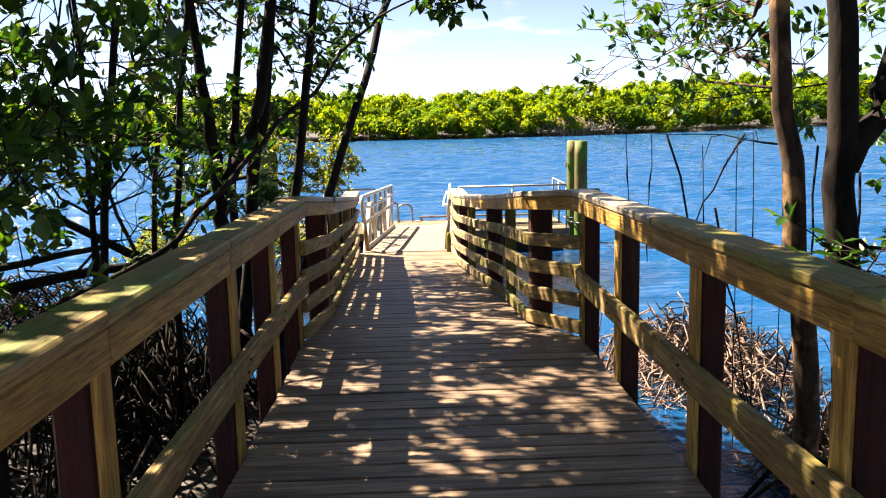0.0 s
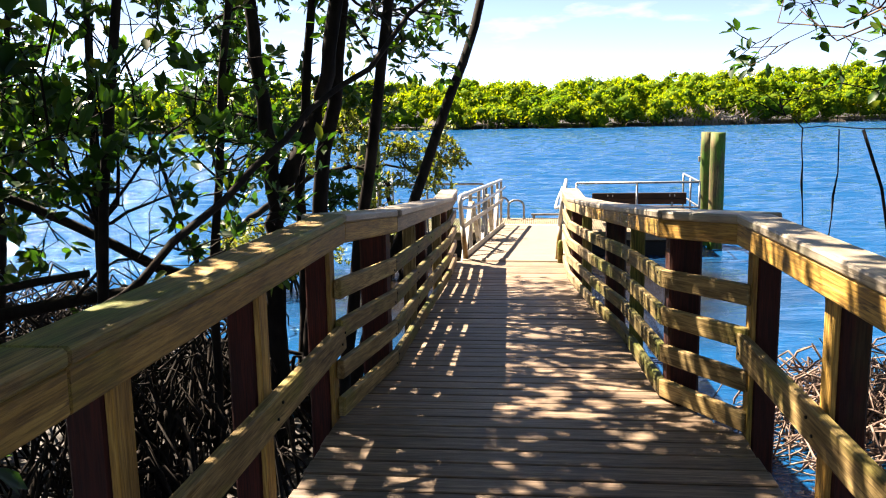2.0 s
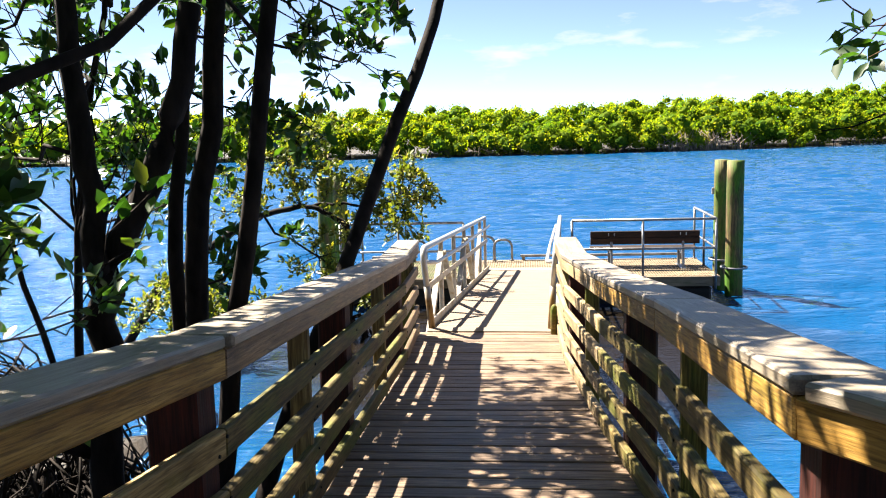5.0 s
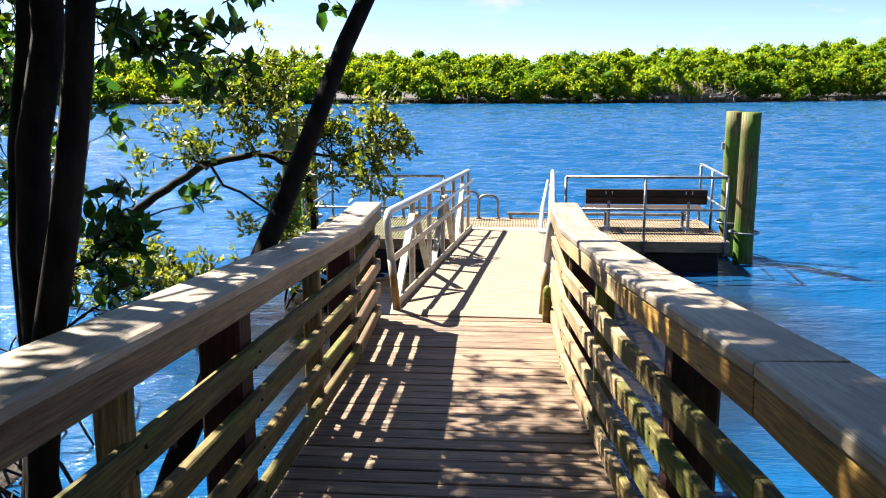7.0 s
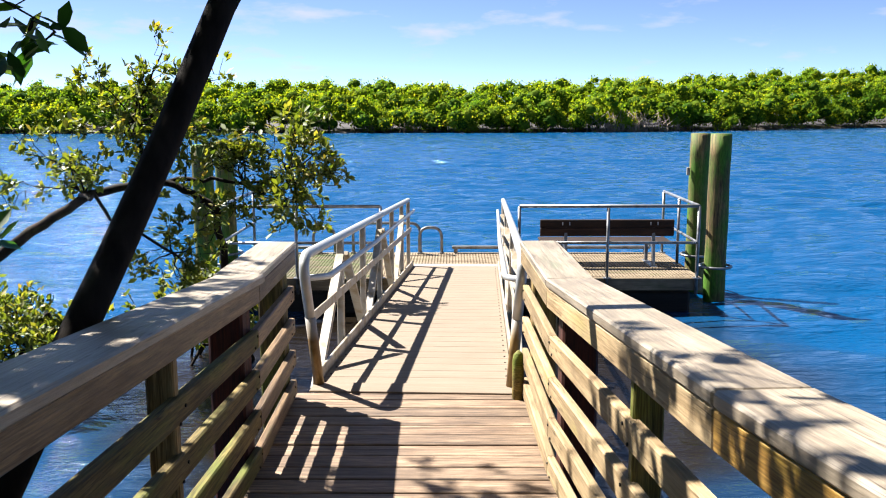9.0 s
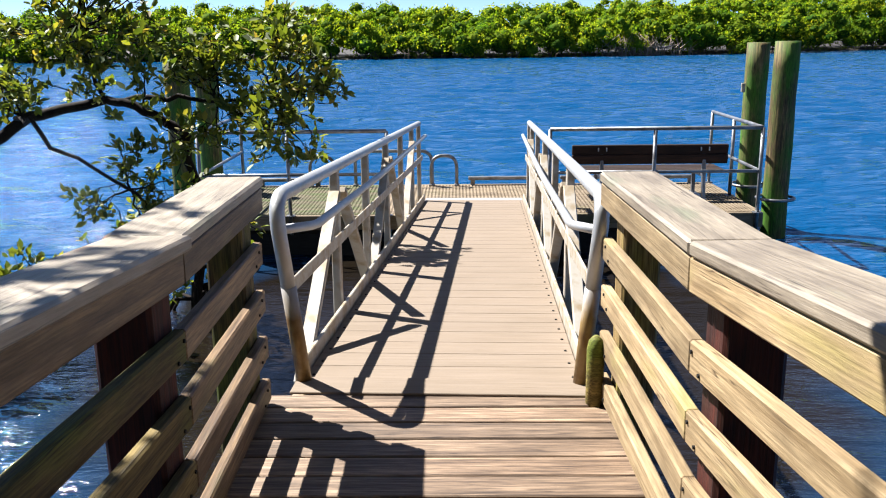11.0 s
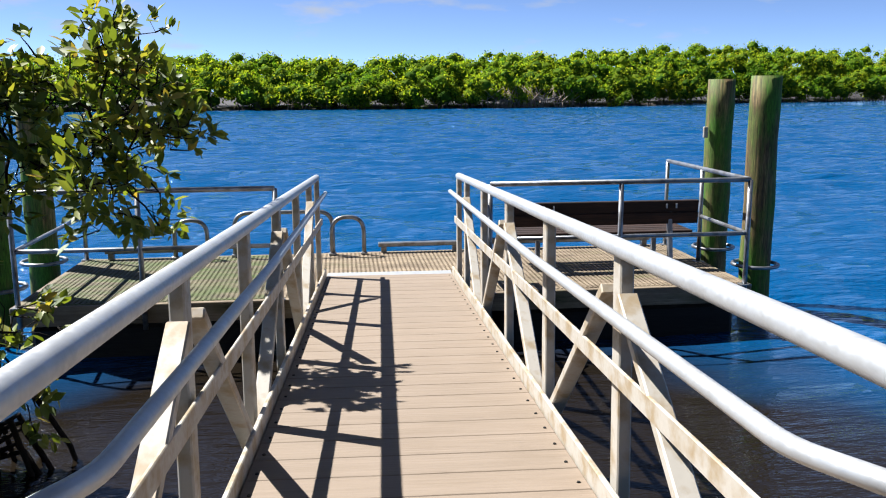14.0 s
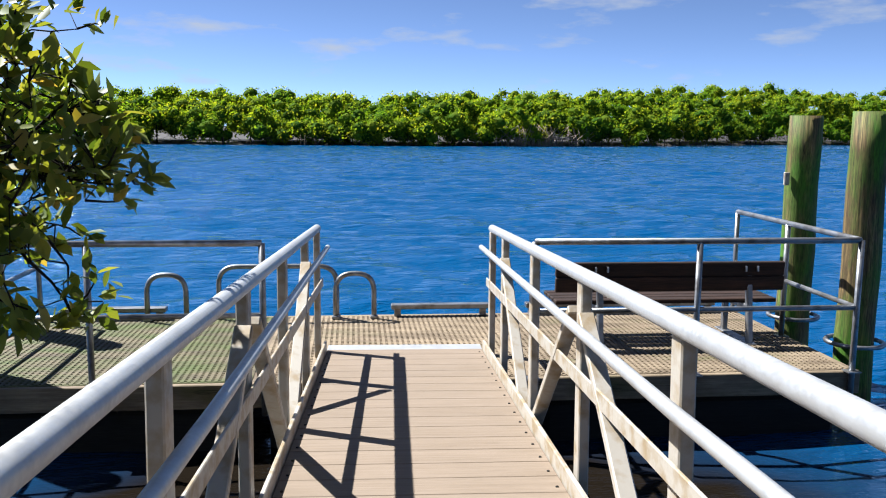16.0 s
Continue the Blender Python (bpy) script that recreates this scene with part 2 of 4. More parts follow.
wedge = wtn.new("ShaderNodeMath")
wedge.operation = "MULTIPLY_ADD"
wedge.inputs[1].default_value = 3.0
wtl.new(wragged.outputs["Fac"], wedge.inputs[0])
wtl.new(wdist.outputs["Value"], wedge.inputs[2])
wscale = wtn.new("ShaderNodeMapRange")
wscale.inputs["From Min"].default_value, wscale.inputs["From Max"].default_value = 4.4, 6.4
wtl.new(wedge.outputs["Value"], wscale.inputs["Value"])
# the near-dock colour is darkened to stand for reflection and shade there
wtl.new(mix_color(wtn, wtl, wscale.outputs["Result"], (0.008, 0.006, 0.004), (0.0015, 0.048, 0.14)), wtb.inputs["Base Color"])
wtb.inputs["Roughness"].default_value = 0.05
wtb.inputs["IOR"].default_value = 1.42
wa, _ = noise_tex(wtn, wtl, 1.3, 6, (0.5, 1.9, 1), 0.62)
wb2, _ = noise_tex(wtn, wtl, 5.0, 4, (0.6, 1.6, 1), 0.6)
wadd = wtn.new("ShaderNodeMath")
wadd.operation = "MULTIPLY_ADD"
wadd.inputs[1].default_value = 0.26
wtl.new(wb2.outputs["Fac"], wadd.inputs[0])
wtl.new(wa.outputs["Fac"], wadd.inputs[2])
wcalm = wtn.new("ShaderNodeMapRange")
wcalm.inputs["To Min"].default_value = 0.3
wtl.new(wscale.outputs["Result"], wcalm.inputs["Value"])
bump(wtn, wtl, wtb, wadd.outputs["Value"], 1.0, 0.2)
wtl.new(wcalm.outputs["Result"], wtb.inputs["Normal"].links[0].from_node.inputs["Strength"])

MUD, mn, ml, mb = material("dark_mud")
mt, _ = noise_tex(mn, ml, 2.5, 8)
mr_ = ramp(mn, [(0.35, (0.0074, 0.0056, 0.0037)), (0.7, (0.0372, 0.0267, 0.0186))])
ml.new(mt.outputs["Fac"], mr_.inputs["Fac"])
ml.new(mr_.outputs["Color"], mb.inputs["Base Color"])
mb.inputs["Roughness"].default_value = 0.7
bump(mn, ml, mb, mt.outputs["Fac"], 1.0, 0.08)


# ---------------------------------------------------------------- builders
def world_of(ob):
    return (world_of(ob.parent) if ob.parent else Matrix.Identity(4)) @ ob.matrix_basis


def thing(name, label, category, at=(0, 0, 0), group="", kind=""):
    """An Empty at the thing's base."""
    e = new(name)
    e.empty_display_size = 0.2
    e.matrix_basis = Matrix.Translation(at)
    return tagged(e, label, category, group, kind)


def mesh_part(name, mesh, parent, m=None, label=""):
    ob = new(name, mesh)
    if parent:
        ob.parent = parent
        ob.matrix_basis = world_of(parent).inverted() @ (m or Matrix.Identity(4))
    elif m:
        ob.matrix_basis = m
    return tagged(ob, label)


def part(name, bm, mat, parent, m=None, label="", smooth=False):
    mesh = bpy.data.meshes.new(name)
    if smooth:
        for f in bm.faces:
            f.smooth = True
    bm.to_mesh(mesh)
    bm.free()
    mesh.materials.append(mat)
    return mesh_part(name, mesh, parent, m, label)


def box_bm(sx, sy, sz, bevel=0.006):
    bm = bmesh.new()
    bmesh.ops.create_cube(bm, size=1)
    bmesh.ops.scale(bm, vec=(sx, sy, sz), verts=bm.verts)
    if bevel:
        bmesh.ops.bevel(bm, geom=bm.edges[:], offset=bevel, segments=1, affect="EDGES")
    return bm


def along(p0, p1, up=(0, 0, 1)):
    """A pose whose x runs from p0 to p1, with z near up, at the middle."""
    p0, p1 = Vector(p0), Vector(p1)
    x = (p1 - p0).normalized()
    y = Vector(up).cross(x).normalized()
    z = x.cross(y)
    m = Matrix((x, y, z)).transposed().to_4x4()
    m.translation = (p0 + p1) / 2
    return m


def bar(name, p0, p1, w, h, mat, parent, up=(0, 0, 1), bevel=0.006, label="", extra=0.0):
    """A bevelled board from p0 to p1: w wide (level), h high."""
    length = (Vector(p1) - Vector(p0)).length + extra
    return part(name, box_bm(length, w, h, bevel), mat, parent, along(p0, p1, up), label)


def tube_data(points, radii, sides):
    """Vertices and faces of a tube along points."""
    pts = [Vector(p) for p in points]
    verts, faces = [], []
    ref = Vector((0.31, 0.17, 0.93))
    for i, p in enumerate(pts):
        d = (pts[min(i + 1, len(pts) - 1)] - pts[max(i - 1, 0)])
        d = d.normalized() if d.length > 1e-6 else Vector((0, 0, 1))
        a = d.cross(ref)
        a = a.normalized() if a.length > 0.05 else d.cross(Vector((1, 0, 0))).normalized()
        b = d.cross(a)
        for k in range(sides):
            an = 2 * math.pi * k / sides
            verts.append(p + radii[i] * (math.cos(an) * a + math.sin(an) * b))
    for i in range(len(pts) - 1):
        for k in range(sides):
            k2 = (k + 1) % sides
            faces.append((i * sides + k, i * sides + k2, (i + 1) * sides + k2, (i + 1) * sides + k))
    faces.append(tuple(range(sides))[::-1])
    faces.append(tuple((len(pts) - 1) * sides + k for k in range(sides)))
    return verts, faces


def raw_mesh(name, verts, faces, mat, smooth=True):
    me = bpy.data.meshes.new(name)
    me.from_pydata([tuple(v) for v in verts], [], faces)
    me.materials.append(mat)
    if smooth:
        me.polygons.foreach_set("use_smooth", [True] * len(me.polygons))
    me.update()
    return me


def tubes_mesh(name, lines, mat):
    """One mesh of many tubes: (points, radii, sides)."""
    verts, faces = [], []
    for pts, radii, sides in lines:
        v, f = tube_data(pts, radii, sides)
        o = len(verts)
        verts += v
        faces += [tuple(i + o for i in q) for q in f]
    return raw_mesh(name, verts, faces, mat)


def pipe(name, points, r, mat, parent, sides=10, label=""):
    v, f = tube_data(points, [r] * len(points), sides)
    return mesh_part(name, raw_mesh(name, v, f, mat), parent, None, label)


def rounded(points, r, n=6):
    """The line through points with its corners rounded at radius about r."""
    pts = [Vector(p) for p in points]
    out = [pts[0]]
    for a, b, c in zip(pts, pts[1:], pts[2:]):
        s, e = b + (a - b).normalized() * r, b + (c - b).normalized() * r
        for i in range(n + 1):
            t = i / n
            out.append((1 - t) ** 2 * s + 2 * t * (1 - t) * b + t * t * e)
    return out + [pts[-1]]


def lerp_table(table, y):
    for (a, va), (b, vb) in zip(table, table[1:]):
        if y <= b:
            t = max(0.0, (y - a) / (b - a))
            return va + (vb - va) * t
    return table[-1][1]


# leaves --------------------------------------------------------------------
LEAF_V = np.array([(0, 0, 0), (0.20, 0.28, 0.05), (0.24, 0.62, 0.05), (0, 1, -0.05), (-0.24, 0.62, 0.05), (-0.20, 0.28, 0.05)], float)


def leaves_mesh(name, places, axes, ups, sizes, mat):
    """One mesh of folded leaves: base places, directions, up hints and lengths, as arrays."""
    y = axes / np.maximum(np.linalg.norm(axes, axis=1, keepdims=True), 1e-6)
    x = np.cross(y, ups)
    x /= np.maximum(np.linalg.norm(x, axis=1, keepdims=True), 1e-6)
    z = np.cross(x, y)
    v = (places[:, None, :] + sizes[:, None, None] * (LEAF_V[None, :, 0:1] * x[:, None, :] + LEAF_V[None, :, 1:2] * y[:, None, :] + LEAF_V[None, :, 2:3] * z[:, None, :])).reshape(-1, 3)
    n = len(places)
    base = np.arange(n)[:, None] * 6
    q = np.concatenate([base + np.array([[0, 1, 2, 3]]), base + np.array([[0, 3, 4, 5]])], axis=1).reshape(-1, 4)
    me = bpy.data.meshes.new(name)
    me.vertices.add(len(v))
    me.vertices.foreach_set("co", v.astype(np.float32).ravel())
    me.loops.add(q.size)
    me.loops.foreach_set("vertex_index", q.astype(np.int32).ravel())
    me.polygons.add(len(q))
    me.polygons.foreach_set("loop_start", np.arange(0, q.size, 4, dtype=np.int32))
    me.update(calc_edges=True)
    me.materials.append(mat)
    return me


def rosettes(rng, tips, per_tip, size, spread=0.026):
    """Leaves in whorls at twig tips: (place, direction)."""
    P, A, U, S = [], [], [], []
    for p, d in tips:
        for _ in range(per_tip):
            j = rng.normal(0, 1, 3)
            a = np.array(d) * 0.6 + j * 0.55 + np.array((0, 0, 0.2))
            P.append(np.array(p) + rng.normal(0, spread, 3) * (1, 1, 0.7))
            A.append(a)
            U.append(np.array((0, 0, 1.0)) + rng.normal(0, 0.45, 3))
            S.append(size * rng.uniform(0.65, 1.2))
    return np.array(P), np.array(A), np.array(U), np.array(S)


def wander(rng, a, b, n, wob):
    """A crooked line from a to b."""
    a, b = np.array(a, float), np.array(b, float)
    out = [a + (b - a) * i / n for i in range(n + 1)]
    drift = np.zeros(3)
    for i in range(1, n):
        drift = drift * 0.6 + rng.normal(0, wob, 3)
        out[i] = out[i] + drift
    return out


def tree(label, seed, trunks, limbs, leaf=0.108, per_tip=6, twigs=9, twig_len=0.55, mat_leaf=None, mat_bark=None, roots=0, root_r=0.6, water=-1.5, group="", name="mangrove_tree", droop=0.0):
    """trunks: (points, base radius, tip radius). limbs: (start, end, radius), each of which puts out twigs with leaf whorls;
    a limb may give its own number and length of twigs."""
    rng = np.random.default_rng(seed)
    base = Vector(trunks[0][0][0])
    top = thing(name, label, "tree", base, group)
    lines, tips = [], []
    for pts, r0, r1 in trunks:
        full = []
        for a, b in zip(pts, pts[1:]):
            full += wander(rng, a, b, 4, 0.022)[:-1]
        full.append(np.array(pts[-1], float))
        n = len(full)
        lines.append((full, [r0 + (r1 - r0) * i / (n - 1) for i in range(n)], 9))
    for start, end, r, *own in limbs:
        n_twigs, t_len = own or (twigs, twig_len)
        ln = np.linalg.norm(np.array(end, float) - np.array(start, float))
        line = wander(rng, start, end, 6, 0.035 * ln)
        lines.append((line, [r * (1 - 0.75 * i / 6) for i in range(7)], 6))
        for _ in range(n_twigs):
            s = rng.uniform(0.3, 1.0)
            i = min(5, int(s * 6))
            p = line[i] + (line[i + 1] - line[i]) * (s * 6 - i)
            d = (line[i + 1] - line[i]) / max(1e-6, np.linalg.norm(line[i + 1] - line[i])) * 0.5 + rng.normal(0, 0.7, 3) + np.array((0, 0, 0.25 - droop))
            d /= np.linalg.norm(d)
            L = t_len * rng.uniform(0.5, 1.3)
            e = p + d * L
            tw = wander(rng, p, e, 4, 0.03)
            lines.append((tw, [max(0.003, 0.25 * r * (1 - 0.7 * k / 4)) for k in range(5)], 4))
            tips.append((e, d))
            for k in (2, 3):
                d2 = d * 0.6 + rng.normal(0, 0.6, 3)
                d2 /= np.linalg.norm(d2)
                e2 = tw[k] + d2 * L * rng.uniform(0.3, 0.6)
                lines.append(([tw[k], (tw[k] + e2) / 2 + rng.normal(0, 0.012, 3), e2], [0.006, 0.0045, 0.003], 3))
                tips.append((e2, d2))
        tips.append((line[-1], line[-1] - line[-2]))
    for k in range(roots):
        an = rng.uniform(0, 2 * math.pi)
        h = rng.uniform(0.25, 1.0)
        rr = root_r * rng.uniform(0.5, 1.3)
        s = np.array(base) + np.array((0, 0, h))
        q = [s, s + np.array((math.cos(an) * rr * 0.45, math.sin(an) * rr * 0.45, 0.05)), s + np.array((math.cos(an) * rr * 0.85, math.sin(an) * rr * 0.85, -0.3 * h - 0.1)),
             np.array((base.x + math.cos(an) * rr, base.y + math.sin(an) * rr, water))]
        lines.append((q, [0.022, 0.02, 0.017, 0.014], 5))
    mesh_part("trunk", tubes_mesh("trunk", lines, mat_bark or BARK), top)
    if tips:
        P, A, U, S = rosettes(rng, tips, per_tip, leaf)
        mesh_part("crown", leaves_mesh("crown", P, A, U, S, mat_leaf or LEAF_NEAR), top)
    return top


# ---------------------------------------------------------------- ground and water
WATER_Z = -1.3


def shore_y(x):
    if x > 60:
        return 142.2 + 0.3 * (x - 60)
    return 117.0 + (0.007 * x * x if x > 0 else 0.0)


def smooth(a, b, v):
    t = min(1.0, max(0.0, (v - a) / (b - a)))
    return t * t * (3 - 2 * t)


def ground_height(x, y):
    h = -2.4
    gx_, gy_ = x, y
    if y < 60:
        x += 0.5 * noise.noise(Vector((gx_ * 0.5, gy_ * 0.5, 3.1))) * min(1.0, abs(gx_) / 3)
        y += 1.3 * noise.noise(Vector((gx_ * 0.3, gy_ * 0.3, 8.7)))
    land = max(smooth(-2.6, -3.4, x) * smooth(13.6, 12.0, y), smooth(-0.75, -1.25, x) * smooth(10.6, 8.6, y), smooth(2.6, 4.2, x) * smooth(7.5, 5.0, y), smooth(1.5, -1.0, y))
    h += land * (1.27 + 0.10 * noise.noise(Vector((x * 0.9, y * 0.9, 0))))
    far = smooth(-3.0, 3.0, y - shore_y(min(x, 150)))
    h += far * 1.5
    return h


gx = [-4000, -1500, -600, -300, -150, -100, -70, -45, -30, -20, -14] + [-10 + 0.5 * i for i in range(41)] + [14, 20, 30, 45, 60, 80, 100, 130, 170, 300, 600, 1500, 4000]
gy = [-4000, -1500, -600, -200, -80, -40, -20] + [-10 + 0.5 * i for i in range(49)] + [18, 24, 40, 70, 100, 108, 112] + [115 + 3 * i for i in range(14)] + [170, 200, 300, 500, 800, 1500, 4500]
gv = [(x, y, ground_height(x, y)) for y in gy for x in gx]
nx = len(gx)
gf = [(j * nx + i, j * nx + i + 1, (j + 1) * nx + i + 1, (j + 1) * nx + i) for j in range(len(gy) - 1) for i in range(nx - 1)]
ground = new("ground", raw_mesh("ground", gv, gf, MUD))
tagged(ground, "dark wet mud of the mangrove shore and riverbed", "ground", kind="structure")

# the river: one sheet, with real ripples where it lies near
wx = np.concatenate([[-4000, -300], np.arange(-76, -32, 0.7), np.arange(-32, 52, 0.26), np.arange(52, 100, 0.7), [300, 4000]])
wy = np.concatenate([[-60, -20], np.arange(-6, 66, 0.15), np.arange(66, 121, 0.3), [150, 600, 4000]])
WX, WY = np.meshgrid(wx, wy)
WZ = np.zeros_like(WX)
rw = np.random.default_rng(3)
for k in range(22):
    lam = 0.42 * 1.095 ** k
    an = rw.normal(0.25, 0.42)
    kx, ky = math.sin(an) * 2 * math.pi / lam, math.cos(an) * 2 * math.pi / lam
    WZ += lam * 0.0068 * np.sin(kx * WX + ky * WY + rw.uniform(0, 6.28) + 1.2 * np.sin(0.31 * WX + 0.17 * WY + k))
fade = np.clip((WX + 75) / 8, 0, 1) * np.clip((98 - WX) / 8, 0, 1) * np.clip((WY + 6) / 3, 0, 1) * np.clip((120 - WY) / 6, 0, 1)
calm = 0.35 + 0.65 * np.clip((np.hypot(WX, (WY - 13.0) * 0.6) - 3.0) / 3.0, 0, 1)
WZ = WATER_Z + WZ * fade * calm
nwx = len(wx)
ii, jj = np.meshgrid(np.arange(nwx - 1), np.arange(len(wy) - 1))
w0 = (jj * nwx + ii).ravel()
wq = np.stack([w0, w0 + 1, w0 + nwx + 1, w0 + nwx], axis=1)
wme = bpy.data.meshes.new("water")
wme.vertices.add(WX.size)
wme.vertices.foreach_set("co", np.stack([WX, WY, WZ], axis=-1).astype(np.float32).ravel())
wme.loops.add(wq.size)
wme.loops.foreach_set("vertex_index", wq.astype(np.int32).ravel())
wme.polygons.add(len(wq))
wme.polygons.foreach_set("loop_start", np.arange(0, wq.size, 4, dtype=np.int32))
wme.polygons.foreach_set("use_smooth", np.ones(len(wq), dtype=bool))
wme.update(calc_edges=True)
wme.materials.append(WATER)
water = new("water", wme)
tagged(water, "wide blue river rippled by a light breeze", "water", kind="structure")

# ---------------------------------------------------------------- boardwalk
DECK_Z = [(-6, 0.42), (0, 0.36), (5.5, 0.255), (11.0, -0.235), (12.46, -0.25)]
LEFT_X = [(-6, -0.70), (5.56, -0.72), (6.65, -0.655), (11.3, -0.79), (12.35, -0.82)]
RIGHT_X = [(-6, 1.03), (5.45, 1.02), (6.0, 0.775), (7.7, 0.752), (9.2, 0.635), (11.2, 0.52), (12.40, 0.50)]
RAIL_H = [(-6, 0.965), (5.6, 0.965), (8.0, 0.93), (12.4, 0.92)]


def deck_z(y):
    return lerp_table(DECK_Z, y)


boardwalk = thing("boardwalk", "weathered timber boardwalk sloping down to a gangway", "boardwalk", (0, 0, 0), kind="structure")
rng0 = random.Random(4)
for i, (y0, y1) in enumerate(zip(DECK_Z, DECK_Z[1:])):
    for side in (LEFT_X, RIGHT_X):
        s = 0.10 if side is LEFT_X else -0.10
        a, b = y0[0], min(y1[0], 12.38)
        bar("stringer", (lerp_table(side, a) + s, a, deck_z(a) - 0.165), (lerp_table(side, b) + s, b, deck_z(b) - 0.165), 0.05, 0.24, POST_WOOD, boardwalk, bevel=0)
    a, b = y0[0], min(y1[0], 12.38)
    # added unseen board: closes the plank gaps from below and keeps them dark
    bar("centre_beam", (0.01, a, deck_z(a) - 0.1), (0.01, b, deck_z(b) - 0.1), 0.52, 0.11, POST_WOOD, boardwalk, bevel=0)


# railings
def rail_z(y):
    return deck_z(y) + lerp_table(RAIL_H, y)


sv, sf = tube_data([(0, 0, -0.004), (0, 0, 0.004)], [0.006, 0.006], 6)
SCREW = raw_mesh("screw", sv, sf, FLOAT_BLACK, False)


def railing(label, side, out, corner_ys, post_ys, near_end, thin_ys):
    """out: -1 for the side towards smaller x, 1 for the other. Slats line the side from corner_ys[0] on; a single mid rail before it."""
    top = thing("wooden_railing", label, "railing", (lerp_table(side, 6) + out * 0.1, 6, deck_z(6)), "boardwalk railings")
    ys = [-5.0, -1.4, 1.9, near_end] + corner_ys

    def at(y, off, z):
        return Vector((lerp_table(side, y) + out * off, y, z))

    boards = []
    for a, b in zip(ys, ys[1:]):
        wide = 0.15 if a < corner_ys[0] - 0.1 else 0.215
        lip = 0.04 if out < 0 and 6 < a < 11 else 0.02
        bar("cap", at(a, wide / 2 - lip, rail_z(a) - 0.02), at(b, wide / 2 - lip, rail_z(b) - 0.02), wide, 0.04, NEAR_CAP_WOOD if a < (corner_ys[0] - 0.1 if out < 0 else 3.0) else CAP_WOOD, top, bevel=0.008, extra=0.0)
        # board colours carry sun and shade along each side, besides moss and bleaching
        bar("fascia", at(a, 0.006, rail_z(a) - 0.087), at(b, 0.006, rail_z(b) - 0.087), 0.04, 0.092, (SUNLIT_BLEACHED_WOOD if a > 9 else RAIL_WOOD) if out > 0 else SHADED_STAINED_WOOD if a > 6 else RAIL_WOOD, top, bevel=0.006)
        if a < corner_ys[0] - 0.1:
            mid = bar("mid_rail", at(a, 0.02, deck_z(a) + 0.39), at(b, 0.02, deck_z(b) + 0.39), 0.04, 0.125, SLAT_WOOD, top, bevel=0.007)
            boards.append((a, b, 0.39, mid))
        else:
            for h in (0.62, 0.43, 0.24, 0.06):
                p = at(a, 0.018, deck_z(a) + h)
                p += (p - at(b, 0.018, deck_z(b) + h)).normalized() * (0.06 if a == corner_ys[0] else 0.0)
                slat = bar("slat", p, at(b, 0.018, deck_z(b) + h), 0.038, 0.09, SUNLIT_BLEACHED_WOOD if a > 9 and out > 0 else SHADED_STAINED_WOOD if a > 11 else SHADED_MOSSY_SLAT if a > 5.9 else SLAT_WOOD, top, bevel=0.006)
                boards.append((a, b, h, slat))
    for y in post_ys:
        for h in ((0.62, 0.43, 0.24, 0.06) if y > corner_ys[0] + 0.1 else (0.39,)) if y > 1.5 else ():
            for dz in (-0.02, 0.02):
                mesh_part("screw", SCREW, next((o for a, b, g, o in boards if a <= y <= b and g == h), top), Matrix.Translation(at(y + 0.03 * (1 if dz > 0 else -1), -0.002, deck_z(y) + h + dz)) @ Matrix.Rotation(radians(90), 4, "Y"))
        z0, z1 = -1.75, rail_z(y) - 0.045
        if y < corner_ys[0] + 0.1:
            bar("post", at(y, 0.110, z0), at(y, 0.110, z1), 0.095, 0.095, POST_WOOD, top, up=(1, 0, 0), bevel=0.008)
            bar("facing_board", at(y, 0.0515, deck_z(y) - 0.3), at(y, 0.0515, z1), 0.09, 0.021, RAIL_WOOD, top, up=(1, 0, 0), bevel=0.004, label="pale unstained facing board")
        elif y > 12.2:
            # the left end post takes the wood with shade in its colour
            bar("end_post", at(12.275, 0.11, z0), at(12.275, 0.11, z1), 0.145, 0.14, SLAT_WOOD if out > 0 else SHADED_MOSSY_SLAT, top, up=(1, 0, 0), bevel=0.01)
        elif y in thin_ys:
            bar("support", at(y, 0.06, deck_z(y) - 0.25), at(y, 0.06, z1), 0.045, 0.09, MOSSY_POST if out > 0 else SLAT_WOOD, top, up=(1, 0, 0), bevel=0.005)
        else:
            bar("post", at(y, 0.118, z0), at(y, 0.118, z1), 0.155, 0.155, POST_WOOD, top, up=(1, 0, 0), bevel=0.012)
    return top


railing("weathered timber railing with slats, mossy, along the boardwalk", LEFT_X, -1, [5.56, 6.65, 11.3, 12.35], [-4, -2.6, -1.2, 0.4, 2.0, 3.5, 4.5, 5.5, 6.62, 7.8, 8.85, 10.1, 11.25, 12.25], 3.2, (7.8, 10.1))
railing("weathered timber railing with slats, sunlit, along the boardwalk", RIGHT_X, 1, [5.45, 6.0, 7.7, 9.2, 11.2, 12.40], [-4, -2.6, -1.2, 0.1, 1.0, 2.05, 3.2, 4.45, 5.42, 6.05, 7.3, 8.6, 9.9, 11.15, 12.3], 3.6, (7.3, 9.9))

# low round-topped stub at the foot of the sunlit railing
stub = thing("stub_post", "short round-topped mossy timber post at the gangway", "post", (0.475, 12.33, -0.25))
v, f = tube_data([(0.475, 12.33, -0.6), (0.475, 12.33, -0.02), (0.475, 12.33, 0.015), (0.475, 12.33, 0.035)], [0.035, 0.035, 0.028, 0.010], 14)
mesh_part("shaft", raw_mesh("shaft", v, f, MOSSY_POST), stub)

# ---------------------------------------------------------------- gangway
GA, GB = Vector((-0.14, 12.50, -0.25)), Vector((0.13, 19.52, -0.775))
g_y = (GB - GA).normalized()
